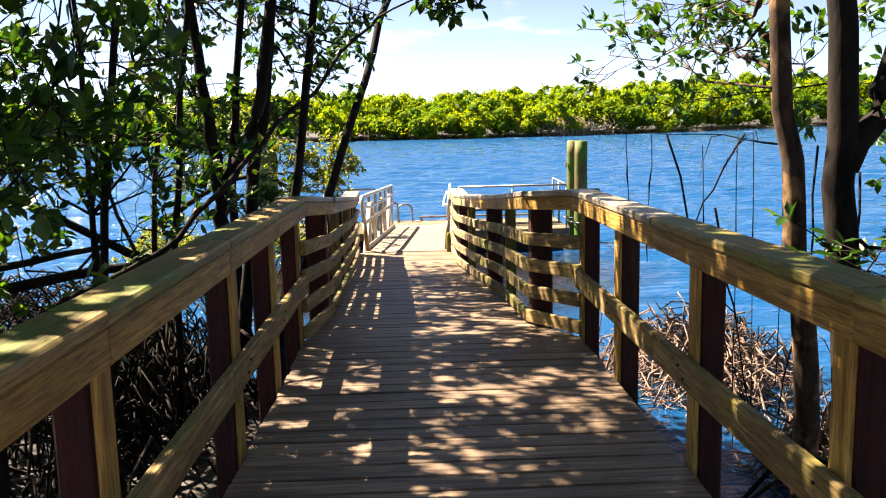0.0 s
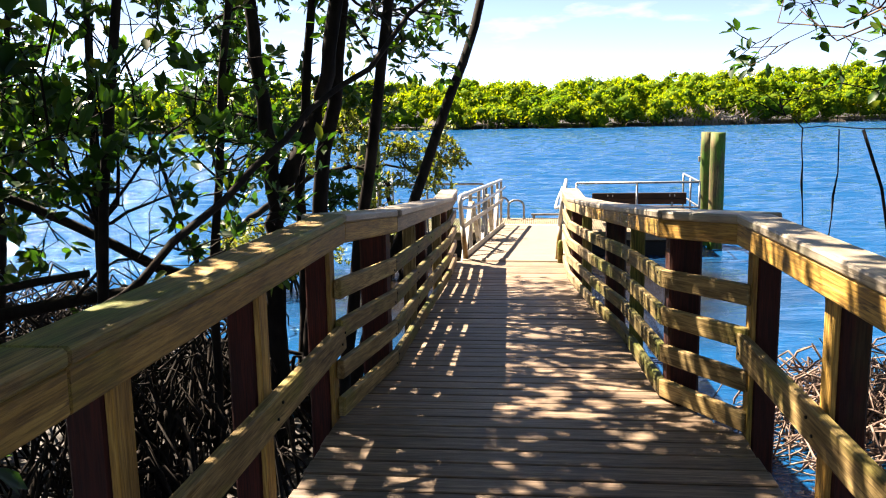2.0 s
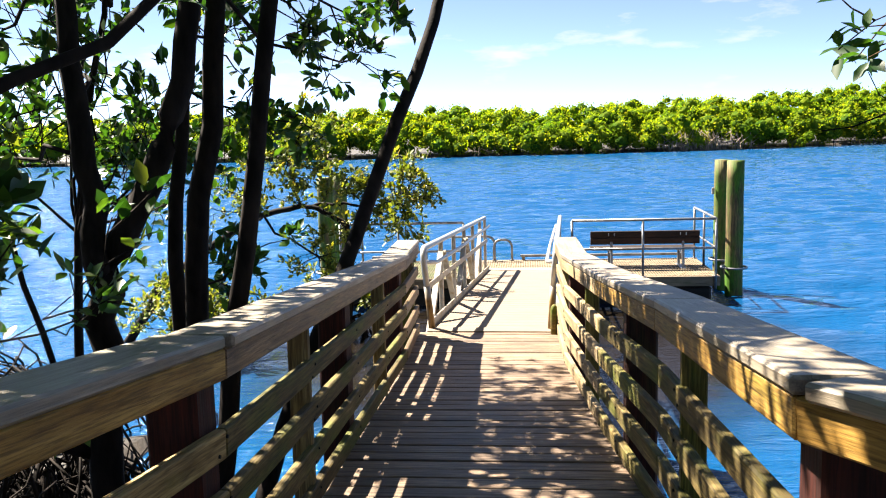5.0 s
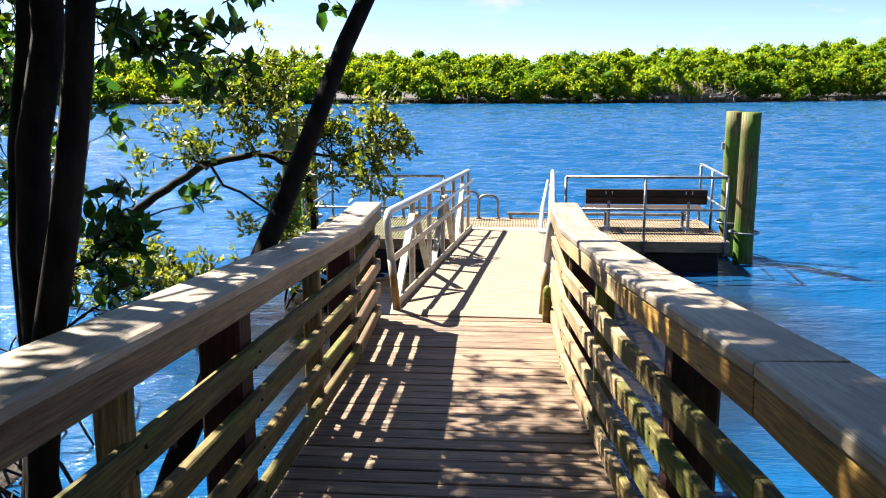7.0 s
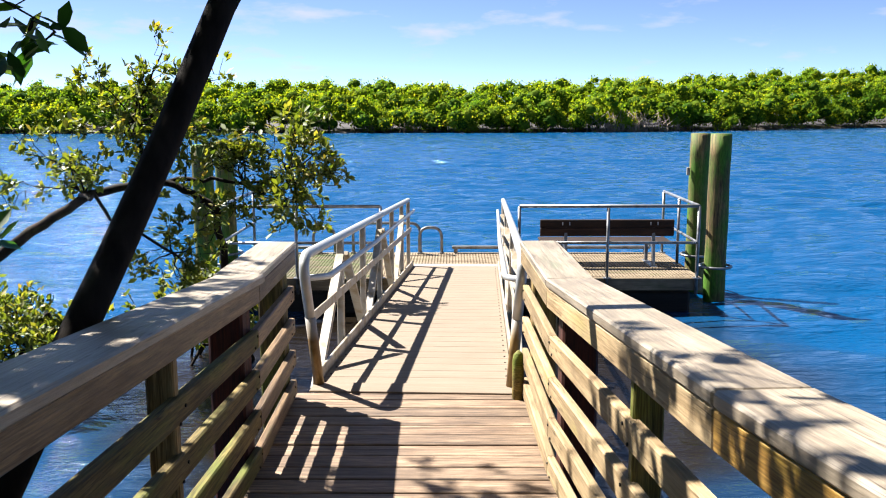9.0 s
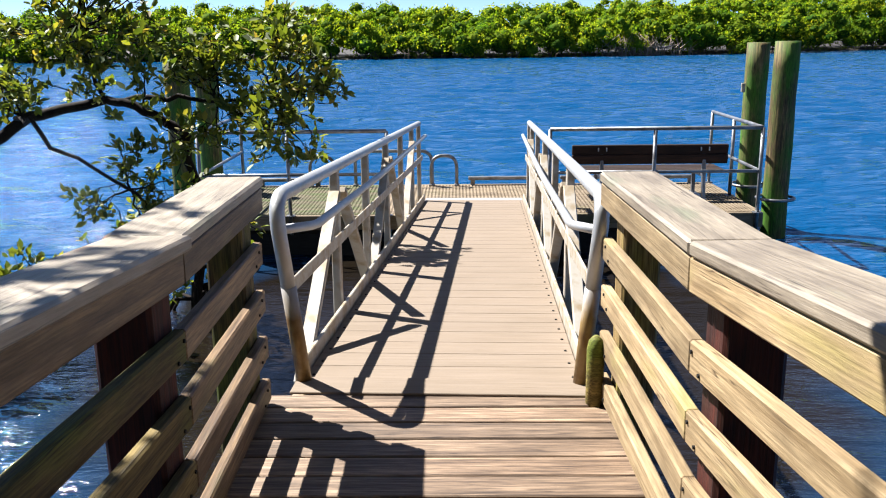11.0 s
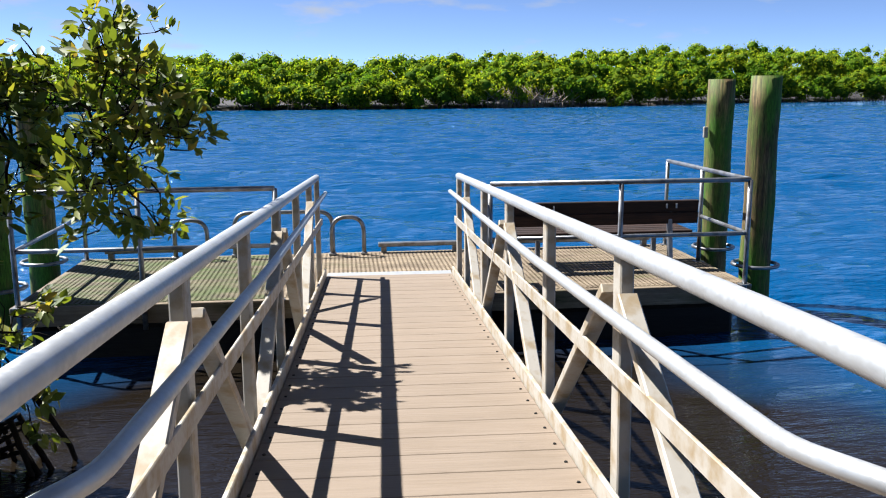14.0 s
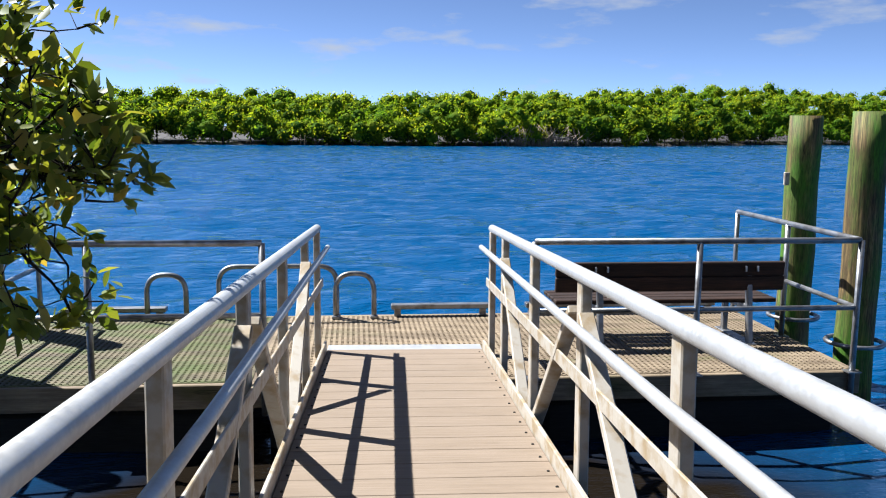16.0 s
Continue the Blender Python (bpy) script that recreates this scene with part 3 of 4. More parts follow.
g_x = Vector((g_y.y, -g_y.x, 0)).normalized()
g_z = g_x.cross(g_y)
G = Matrix((g_x, g_y, g_z)).transposed().to_4x4()
G.translation = GA
GL = (GB - GA).length
gangway = thing("gangway", "aluminium truss gangway with tan plank deck and pipe handrails", "gangway", GA)


def gp(x, y, z):
    return G @ Vector((x, y, z))


for s in (-1, 1):
    bar("curb", gp(s * 0.612, 0.02, 0.02), gp(s * 0.612, GL, 0.02), 0.02, 0.11, PAINTED, gangway, bevel=0.004)
    bar("bottom_chord", gp(s * 0.645, 0.02, -0.16), gp(s * 0.645, GL - 0.3, -0.16), 0.06, 0.12, PAINTED, gangway, bevel=0.006)
    bar("flat_rail", gp(s * 0.625, 0.02, 0.42), gp(s * 0.632, GL, 0.53), 0.012, 0.065, PAINTED, gangway, bevel=0.003)
    pipe("end_post", [gp(s * 0.585, 0.05, -0.02), gp(s * 0.6175, -0.053, 0.44)], 0.0325, OCHRE, gangway, 14, "dirt-stained ochre lower end of the rail")
    pipe("top_rail", rounded([gp(s * 0.6155, -0.0467, 0.4125), gp(s * 0.645, -0.14, 0.81), gp(s * 0.675, GL + 0.02, 0.94)], 0.17, 8), 0.031, ALUMINIUM, gangway, 14)
    pipe("handrail", rounded([gp(s * 0.630, -0.10, 0.68), gp(s * 0.552, 0.23, 0.655), gp(s * 0.555, 2.5, 0.69), gp(s * 0.60, GL + 0.12, 0.79)], 0.07, 4), 0.02, ALUMINIUM, gangway, 10)
    nodes_y = [(1.33 if s < 0 else 1.58) + 1.18 * k for k in range(6)]
    for k, y in enumerate(nodes_y):
        y = min(y, GL - 0.04)
        bar("upright", gp(s * 0.665, y, -0.2), gp(s * 0.672, y, 0.81 + 0.11 * y / GL), 0.085, 0.045, PAINTED, gangway, up=tuple(g_x), bevel=0.005)
    for y in (nodes_y[0], nodes_y[2], nodes_y[4]):
        for d in (-1.18, 1.18):
            if y + d < GL:
                bar("brace", gp(s * 0.655, y + 0.09 * (1 if d > 0 else -1), 0.67 + 0.11 * y / GL), gp(s * 0.65, y + d * 0.92, -0.08), 0.04, 0.065, PAINTED, gangway, up=tuple(g_x), bevel=0.005)
bar("hinge_plate", gp(-0.62, -0.013, 0.004), gp(0.62, -0.013, 0.004), 0.164, 0.012, GANG_DECK, gangway, bevel=0.003)
bar("landing_plate", gp(-0.6, GL + 0.06, 0.0), gp(0.6, GL + 0.06, 0.0), 0.2, 0.012, ALUMINIUM, gangway, bevel=0.003)

# ---------------------------------------------------------------- floating dock
DZ = -0.81
DX0, DX1, DY0, DY1 = -3.08, 3.42, 18.86, 20.95
dock = thing("floating_dock", "floating dock with tan moulded grating deck and black floats", "dock", (0.15, 19.9, WATER_Z))
for y in (DY0, DY1):
    bar("frame", (DX0, y, DZ - 0.09), (DX1, y, DZ - 0.09), 0.05, 0.17, GRATING, dock, extra=0.05)
for x in (DX0, DX1, -0.95, 1.0):
    bar("frame", (x, DY0 + 0.03, DZ - 0.09), (x, DY1 - 0.03, DZ - 0.09), 0.05, 0.168, GRATING, dock)
for x0, x1 in ((DX0 + 0.1, -1.05), (1.1, DX1 - 0.1), (-0.85, 0.9)):
    bar("float", ((x0), (DY0 + DY1) / 2, DZ - 0.42), (x1, (DY0 + DY1) / 2, DZ - 0.42), DY1 - DY0 - 0.08, 0.46, FLOAT_BLACK, dock, bevel=0.04)


def grid_mesh(x0, x1, y0, y1, z, pitch, width, depth, mat):
    verts, faces = [], []

    def cuboid(ax, bx, ay, by, az, bz):
        o = len(verts)
        verts.extend([(ax, ay, az), (bx, ay, az), (bx, by, az), (ax, by, az), (ax, ay, bz), (bx, ay, bz), (bx, by, bz), (ax, by, bz)])
        faces.extend([(o + 4, o + 5, o + 6, o + 7), (o, o + 1, o + 5, o + 4), (o + 1, o + 2, o + 6, o + 5), (o + 2, o + 3, o + 7, o + 6), (o + 3, o, o + 4, o + 7)])

    n = int((x1 - x0) / pitch)
    for i in range(n + 1):
        c = x0 + (x1 - x0) * i / n
        cuboid(c - width / 2, c + width / 2, y0, y1, z - depth, z)
    n = int((y1 - y0) / pitch)
    for i in range(n + 1):
        c = y0 + (y1 - y0) * i / n
        cuboid(x0, x1, c - width / 2, c + width / 2, z - depth + 0.002, z - 0.003)
    return raw_mesh("grating", verts, faces, mat, False)


# the left panel gets the grating with moss and shade in its colour
for x0, x1 in ((DX0 + 0.04, -0.98), (-0.92, 0.97), (1.03, DX1 - 0.04)):
    mesh_part("grating", grid_mesh(x0, x1, DY0 + 0.04, DY1 - 0.04, DZ, 0.045, 0.024, 0.03, SHADED_MOSSY_GRATING if x1 < -0.95 else GRATING), dock)
for x0, x1 in ((0.08, 1.0), (1.35, 3.2), (-2.85, -1.95)):
    part_pts = [(x0, DY1 - 0.06, DZ + 0.09), (x1, DY1 - 0.06, DZ + 0.09)]
    bar("toe_rail", part_pts[0], part_pts[1], 0.09, 0.045, GALVANISED, dock)
    for x in (x0 + 0.06, x1 - 0.06):
        bar("toe_block", (x, DY1 - 0.06, DZ), (x, DY1 - 0.06, DZ + 0.07), 0.06, 0.06, GALVANISED, dock, up=(1, 0, 0), bevel=0)


def dock_railing(label, line, posts):
    top = thing("dock_railing", label, "railing", (line[0][0], line[0][1], DZ), "dock railings")
    z1, zm = 0.16, -0.33
    pipe("top_pipe", rounded([(x, y, z1) for x, y in line], 0.05, 4), 0.023, GALVANISED, top)
    pipe("middle_pipe", [(x, y, zm) for x, y in line], 0.020, GALVANISED, top)
    for x, y in posts:
        pipe("post", [(x, y, DZ - (0.22 if y < 18.85 else 0.0)), (x, y, z1)], 0.022, GALVANISED, top)
        bar("foot", (x - 0.05, y, DZ + 0.004), (x + 0.05, y, DZ + 0.004), 0.09, 0.008, GALVANISED, top, bevel=0)
    return top


dock_railing("galvanised pipe railing around the bench end of dock", [(0.98, 18.81), (3.36, 18.81), (3.40, 20.90)], [(0.98, 18.81), (2.16, 18.81), (3.36, 18.81), (3.40, 20.90), (3.38, 19.9)])
dock_railing("galvanised pipe railing on the shaded end of dock", [(-0.87, 18.81), (-3.02, 18.81), (-3.05, 20.90)], [(-0.87, 18.81), (-2.0, 18.81), (-3.02, 18.81), (-3.05, 20.90)])


def hoop(x0, x1, y, h, label):
    top = thing("ladder_handrail", label, "handrail", (x0, y, DZ), "swim ladder handrails")
    pipe("tube", rounded([(x0, y, DZ - 0.15), (x0, y, DZ + h), (x1, y, DZ + h), (x1, y, DZ - 0.15)], min(0.17, (x1 - x0) * 0.48), 7), 0.024, GALVANISED, top)
    for x in (x0, x1):
        part("collar", box_bm(0.07, 0.07, 0.03), GALVANISED, top, Matrix.Translation((x, y, DZ + 0.015)))


hoop(-0.43, -0.08, 20.80, 0.42, "galvanised steel ladder hoop at dock edge")
hoop(-2.10, -1.76, 20.80, 0.42, "galvanised steel ladder hoop at dock edge")
hoop(-1.48, -0.42, 20.86, 0.48, "wide galvanised steel grab rail at dock edge")

# bench
bench = thing("bench", "brown slatted bench with metal legs facing the river", "bench", (2.35, 19.8, DZ))
for z0 in (-0.312, -0.192):
    bar("back_board", (1.35, 19.72, z0), (3.27, 19.72, z0), 0.04, 0.119, BENCH_WOOD, bench, up=(0, -0.12, 1))
for k in range(4):
    bar("seat_board", (1.37, 19.82 + k * 0.115, -0.47), (3.25, 19.82 + k * 0.115, -0.47), 0.10, 0.035, BENCH_WOOD, bench)
for x in (1.72, 2.98):
    bar("leg", (x, 19.66, DZ), (x, 19.755, -0.14), 0.055, 0.045, GALVANISED, bench, up=(1, 0, 0))
    bar("leg", (x, 20.15, DZ), (x, 20.15, -0.54), 0.055, 0.045, GALVANISED, bench, up=(1, 0, 0))
    bar("seat_bearer", (x, 19.72, -0.515), (x, 20.22, -0.515), 0.05, 0.05, GALVANISED, bench)
    bar("foot_plate", (x, 19.60, DZ + 0.006), (x, 20.25, DZ + 0.006), 0.09, 0.01, GALVANISED, bench)
    for dx in (-0.05, 0.05):
        bar("bolt", (x + dx, 19.685, -0.165), (x + dx, 19.685, -0.21), 0.02, 0.012, ALUMINIUM, bench, up=(1, 0, 0), bevel=0)


# pilings
def piling(x, y, r, top_z, label, lean=0.0):
    top = thing("piling", label, "piling", (x, y, -2.6), "mooring piles")
    n = 12
    pts = [(x + lean * i / n, y + 0.012 * math.sin(i * 1.7 + x), -2.6 + (top_z + 2.6) * i / n) for i in range(n + 1)]
    radii = [r * (1.04 - 0.08 * i / n + 0.012 * math.sin(i * 2.3 + y)) for i in range(n + 1)]
    v, f = tube_data(pts, radii, 22)
    mid = Matrix.Rotation(radians(90), 4, "Y")
    local = [mid @ (Vector(p) - Vector((x, y, -2.6))) for p in v]
    mesh_part("shaft", raw_mesh("shaft", local, f, PILE_WOOD), top, Matrix.Translation((x, y, -2.6)) @ mid.inverted())
    ring = [(x + (r + 0.07) * math.cos(a), y + (r + 0.07) * math.sin(a), DZ + 0.03) for a in [2 * math.pi * k / 16 for k in range(17)]]
    pipe("guide_ring", ring, 0.02, GALVANISED, top, 6)
    return top


piling(3.83, 19.55, 0.15, 1.09, "green algae-stained timber mooring pile beside the dock")
rear_pile = piling(3.83, 20.55, 0.15, 1.07, "green algae-stained timber mooring pile behind the other")
part("tag", box_bm(0.05, 0.03, 0.12), PAINTED, rear_pile, Matrix.Translation((3.655, 20.50, 0.50)), "small white metal tag")
piling(-3.42, 19.5, 0.15, 0.95, "timber mooring pile half hidden by mangrove leaves")
piling(-3.44, 20.75, 0.15, 0.97, "timber mooring pile half hidden by mangrove leaves")

# ---------------------------------------------------------------- near trees on the left bank
def crown_limbs(rng, centre, spread, starts, n, r=0.022):
    """Limbs that fan out from points on the trunks into an ellipsoid."""
    out = []
    for k in range(n):
        d = rng.normal(0, 1, 3)
        d /= np.linalg.norm(d)
        e = np.array(centre) + d * np.array(spread) * rng.uniform(0.55, 1.0)
        out.append((starts[k % len(starts)], tuple(e), r))
    return out


rngT = np.random.default_rng(11)
# twin-stemmed tree beside the slatted railing
tree("dark twin-stemmed mangrove with glossy leaves beside the railing", 21,
     [([(-2.0, 8.25, -1.5), (-1.9, 8.3, 0.5), (-1.84, 8.3, 1.0), (-1.64, 8.4, 1.45), (-1.45, 8.5, 2.15), (-1.15, 8.8, 4.2)], 0.09, 0.05),
      ([(-1.86, 8.3, 0.92), (-1.96, 8.38, 1.55), (-2.05, 8.5, 2.3), (-2.3, 8.8, 4.2)], 0.066, 0.045),
      ([(-1.95, 8.3, 0.1), (-2.6, 7.7, 0.55), (-3.6, 7.2, 1.2), (-4.2, 7.0, 2.2)], 0.05, 0.02)],
     crown_limbs(rngT, (-2.0, 9.2, 4.3), (1.5, 1.5, 1.0), [(-1.25, 8.7, 3.6), (-2.22, 8.72, 3.6)], 11)
     + crown_limbs(rngT, (-2.55, 9.2, 4.2), (0.3, 0.9, 0.25), [(-2.22, 8.72, 3.7)], 3)
     + [((-2.15, 8.6, 2.9), (-1.95, 11.3, 2.7), 0.016), ((-1.42, 8.55, 2.45), (-0.75, 10.38, 2.05), 0.014, 6, 0.26), ((-1.35, 8.6, 2.9), (-0.9, 10.5, 2.5), 0.016, 6, 0.34), ((-2.08, 8.55, 2.5), (-3.3, 9.5, 2.2), 0.015), ((-1.36, 8.6, 2.8), (-0.6, 10.3, 2.7), 0.018), ((-1.4, 8.55, 2.5), (-1.25, 10.2, 2.45), 0.016, 5, 0.3), ((-1.47, 8.5, 2.1), (-1.6, 9.7, 2.1), 0.014, 5, 0.3), ((-2.0, 8.45, 1.9), (-2.5, 9.6, 2.3), 0.016), ((-2.15, 8.6, 3.0), (-3.0, 9.6, 2.9), 0.016), ((-1.97, 8.4, 1.6), (-3.1, 9.2, 1.5), 0.014)],
     twigs=7, roots=12)
tree("slender dark mangrove stems rising beside the boardwalk", 22,
     [([(-2.0, 9.35, -1.5), (-1.75, 9.2, 0.9), (-1.45, 9.0, 2.5), (-1.1, 8.85, 4.6)], 0.085, 0.04),
      ([(-2.1, 9.55, -1.5), (-2.05, 9.6, 0.9), (-1.9, 9.7, 2.5), (-1.8, 9.6, 4.4)], 0.06, 0.03)],
     crown_limbs(rngT, (-1.5, 9.3, 4.4), (1.5, 1.3, 0.9), [(-1.2, 8.9, 3.8), (-1.8, 9.6, 3.6)], 10) + crown_limbs(rngT, (-3.35, 13.1, 4.5), (0.5, 0.8, 0.2), [(-1.82, 9.6, 4.1)], 6)
     + [((-1.93, 9.66, 2.0), (-1.24, 10.47, 1.68), 0.011, 9, 0.15), ((-1.75, 9.9, 1.86), (-1.42, 10.35, 1.72), 0.006, 4, 0.12), ((-2.05, 9.6, 0.75), (-1.47, 10.24, 0.95), 0.011, 8, 0.18), ((-2.0, 9.55, 0.35), (-1.75, 10.1, 0.55), 0.011, 6, 0.2)]
     + [((-1.85, 9.65, 3.2), (-2.2 + 0.5 * math.sin(k * 2.1), 11.2 + 0.7 * math.cos(k * 1.7), 3.4 + 0.25 * math.sin(k)), 0.016) for k in range(7)],
     twigs=7, roots=10)
tree("slim dark mangrove stem rising close behind the railing", 23,
     [([(-1.45, 8.25, -1.5), (-1.22, 8.3, 0.7), (-0.95, 8.42, 2.5), (-0.65, 8.5, 4.8)], 0.058, 0.03)],
     crown_limbs(rngT, (-0.9, 8.6, 4.6), (1.2, 1.3, 0.8), [(-0.75, 8.5, 3.9)], 11) + crown_limbs(rngT, (-1.05, 9.3, 4.15), (0.3, 1.2, 0.25), [(-0.75, 8.5, 3.9)], 9)
     + [((-0.95, 8.42, 2.45), (-0.55, 9.6, 2.5), 0.012, 5, 0.3), ((-0.95, 8.42, 2.55), (-0.95, 9.8, 2.25), 0.012, 5, 0.28), ((-0.9, 8.45, 2.85), (-0.3, 9.8, 2.8), 0.012, 5, 0.34)],
     twigs=7, roots=6)
tree("bare dark mangrove trunk leaning out over the railing", 24,
     [([(-1.72, 8.75, -1.5), (-1.44, 9.25, -0.6), (-0.97, 10.2, 0.97), (-0.48, 11.17, 2.55), (0.02, 12.15, 4.2)], 0.064, 0.042)],
     crown_limbs(rngT, (-0.3, 12.0, 4.9), (1.3, 1.2, 0.7), [(-0.1, 12.3, 3.9)], 12)
     , twigs=7, roots=5)

# thicket further back along the left bank, and behind the start
BANK = [(-2.5, 6.6, 0.05, 4.4), (-2.9, 5.2, 0.05, 4.2), (-4.2, 6.2, 0.06, 4.6), (-4.6, 8.2, 0.07, 4.6), (-3.3, 10.2, 0.05, 4.0), (-5.6, 10.0, 0.07, 4.2), (-2.4, 3.6, 0.06, 4.6), (-3.6, 4.0, 0.07, 5.2),
        (-2.6, 1.8, 0.07, 4.8), (-6.4, 7.4, 0.07, 4.6), (-7.2, 11.5, 0.08, 4.2), (-2.8, -0.6, 0.08, 5.2), (-3.6, -3.0, 0.09, 5.4), (-8.5, 9.0, 0.09, 4.8),
        (-6.5, 5.0, 0.07, 4.6), (-8.0, 6.3, 0.07, 4.4), (-10.0, 8.0, 0.08, 4.6), (-7.5, 3.0, 0.08, 5.0), (-5.2, 2.6, 0.07, 4.8), (-9.5, 4.0, 0.08, 4.8), (-6.0, 0.5, 0.08, 5.0), (-8.5, 1.0, 0.09, 5.2), (-5.5, -2.0, 0.08, 5.0), (-7.8, 10.0, 0.06, 4.0)]
for k, (x, y, r, h) in enumerate(BANK):
    rr = np.random.default_rng(100 + k)
    lx, ly = rr.normal(0.25, 0.3), rr.normal(0.3, 0.3)
    r *= 0.65 if x > -3.2 else 0.85
    mid = (x + lx * 0.4, y + ly * 0.4, 1.0)
    topp = (x + lx, y + ly, h - 0.8)
    low = crown_limbs(rr, (x + lx * 0.6, y + ly * 0.6, 1.9), (1.0, 1.0, 1.3), [mid], 8, 0.014) if y > 2.5 else []
    tree("mangrove of the dense thicket on the muddy bank", 200 + k,
         [([(x, y, -1.5), mid, topp], r, r * 0.45), ([(x + 0.05, y, -0.2), (x - lx - 0.2, y + 0.35, 1.4), (x - lx * 1.5 - 0.4, y + 0.6, h - 1.3)], r * 0.6, r * 0.3)],
         crown_limbs(rr, (topp[0], topp[1], h - 0.2), (1.25, 1.25, 0.9), [topp, (topp[0], topp[1], h - 1.3)], (5 if y < 4 and x > -3.2 else (24 if y < 6 else 18) if x > -3.2 else 10) if y < 6.7 else 9) + low,
         twigs=6, leaf=0.12 if x > -5 else 0.108, per_tip=8 if x > -5 else 6, roots=16, root_r=0.75, group="mangrove thicket")

# high limbs that reach across above the walk
ov = np.random.default_rng(500)
for k, (x, y, h) in enumerate([(-2.1, 2.2, 4.0), (-2.1, 3.2, 4.3), (-2.3, 4.3, 4.2), (-2.4, 6.3, 4.1), (-2.9, 0.2, 4.3), (-2.2, 7.6, 4.2)]):
    ends = [(ov.uniform(-1.75, 0.5) if y < 4 else ov.uniform(-1.0, 0.7), y + ov.uniform(-0.6, 2.4 if y > 4 else 1.7), ov.uniform(3.7, 4.8)) for _ in range(16 if y < 4 else 6)]
    tree("mangrove stem with high limbs reaching across the boardwalk", 510 + k, [([(x, y, -1.5), (x + 0.1, y + 0.1, 1.2), (x + 0.45, y + 0.3, h)], 0.038, 0.022)],
         [((x + 0.4, y + 0.3, h - 0.3), e, 0.02) for e in ends] + (crown_limbs(ov, (-1.7, 4.5, 4.4), (0.9, 1.0, 0.3), [(x + 0.4, y + 0.3, h - 0.2)], 20) + crown_limbs(ov, (-1.8, 5.6, 4.5), (0.6, 1.0, 0.3), [(x + 0.4, y + 0.3, h - 0.2)], 12) + crown_limbs(ov, (-2.2, 5.3, 4.5), (0.8, 0.8, 0.3), [(x + 0.4, y + 0.3, h - 0.2)], 5) if k == 2 else crown_limbs(ov, (-1.2, 6.8, 4.5), (0.35, 0.8, 0.2), [(x + 0.4, y + 0.3, h - 0.2)], 9) if k == 3 else []), twigs=6, per_tip=6, roots=8, group="mangrove thicket")

# low branch across the thicket
tree("crooked low mangrove limb with few leaves over the mud", 31,
     [([(-4.4, 6.2, -1.4), (-3.6, 6.2, 0.35), (-2.7, 6.6, 0.55), (-1.9, 7.4, 0.62)], 0.06, 0.03), ([(-3.4, 5.4, -1.3), (-3.0, 5.6, 0.7), (-2.2, 6.0, 0.85)], 0.04, 0.02),
      ([(-3.3, 4.5, -1.4), (-2.9, 4.6, 0.0), (-2.0, 4.75, 0.72), (-1.35, 4.85, 1.05), (-0.98, 5.6, 1.55), (-0.6, 6.35, 2.05), (-0.22, 7.06, 2.55), (0.15, 7.8, 3.05)], 0.024, 0.01)],
     [((-0.6, 6.35, 2.05), (-0.9, 6.9, 2.5), 0.01), ((-0.25, 7.0, 2.5), (0.75, 6.3, 2.62), 0.009, 12, 0.16), ((0.1, 6.75, 2.6), (0.3, 6.3, 2.5), 0.006, 6, 0.14), ((-2.7, 6.6, 0.55), (-2.0, 6.6, 1.0), 0.014), ((-2.2, 7.0, 0.6), (-1.6, 7.6, 0.95), 0.012), ((-3.3, 6.2, 0.4), (-2.8, 5.8, 1.1), 0.014)], twigs=7, roots=14)

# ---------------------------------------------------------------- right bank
tree("mangrove trunk with sun flecks coloured into its bark beside the water", 41,
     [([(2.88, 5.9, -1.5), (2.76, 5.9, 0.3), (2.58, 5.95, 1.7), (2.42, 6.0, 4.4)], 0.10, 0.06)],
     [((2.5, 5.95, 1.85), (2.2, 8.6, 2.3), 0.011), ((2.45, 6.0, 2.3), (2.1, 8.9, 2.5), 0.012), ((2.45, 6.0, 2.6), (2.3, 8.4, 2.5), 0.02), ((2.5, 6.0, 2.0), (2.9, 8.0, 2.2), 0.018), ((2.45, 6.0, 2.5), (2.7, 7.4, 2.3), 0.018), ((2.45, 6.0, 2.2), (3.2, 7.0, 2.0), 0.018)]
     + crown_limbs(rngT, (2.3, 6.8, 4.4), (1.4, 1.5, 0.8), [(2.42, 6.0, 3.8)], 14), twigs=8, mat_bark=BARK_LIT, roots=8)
tree("thick dark forked mangrove trunk on the bank", 42,
     [([(2.65, 5.0, -1.5), (2.62, 5.0, 0.5), (2.55, 5.02, 1.5), (2.4, 5.1, 4.2)], 0.125, 0.07), ([(2.57, 5.02, 1.35), (2.85, 5.1, 1.9), (3.4, 5.2, 3.8)], 0.085, 0.05)],
     crown_limbs(rngT, (2.9, 5.2, 4.3), (1.4, 1.4, 0.8), [(2.42, 5.1, 3.7), (3.3, 5.2, 3.4)], 16) + [((2.7, 5.05, 0.9), (2.75, 4.3, 0.75), 0.014), ((2.7, 5.05, 0.7), (3.1, 4.6, 0.6), 0.014)], twigs=7, roots=14)
RIGHT_BANK = [(4.2, 6.6, 0.07, 4.6), (3.8, 4.0, 0.08, 4.8), (5.2, 5.4, 0.08, 5.0), (3.4, 2.2, 0.08, 5.0), (5.4, 8.2, 0.06, 3.8), (3.2, 0.2, 0.08, 5.2), (4.6, -2.0, 0.09, 5.2), (6.5, 3.0, 0.09, 5.4), (7.5, 5.0, 0.07, 4.6), (8.8, 3.4, 0.08, 4.8), (6.8, 0.6, 0.09, 5.2), (9.5, 1.0, 0.09, 5.0), (8.0, -1.8, 0.09, 5.2)]
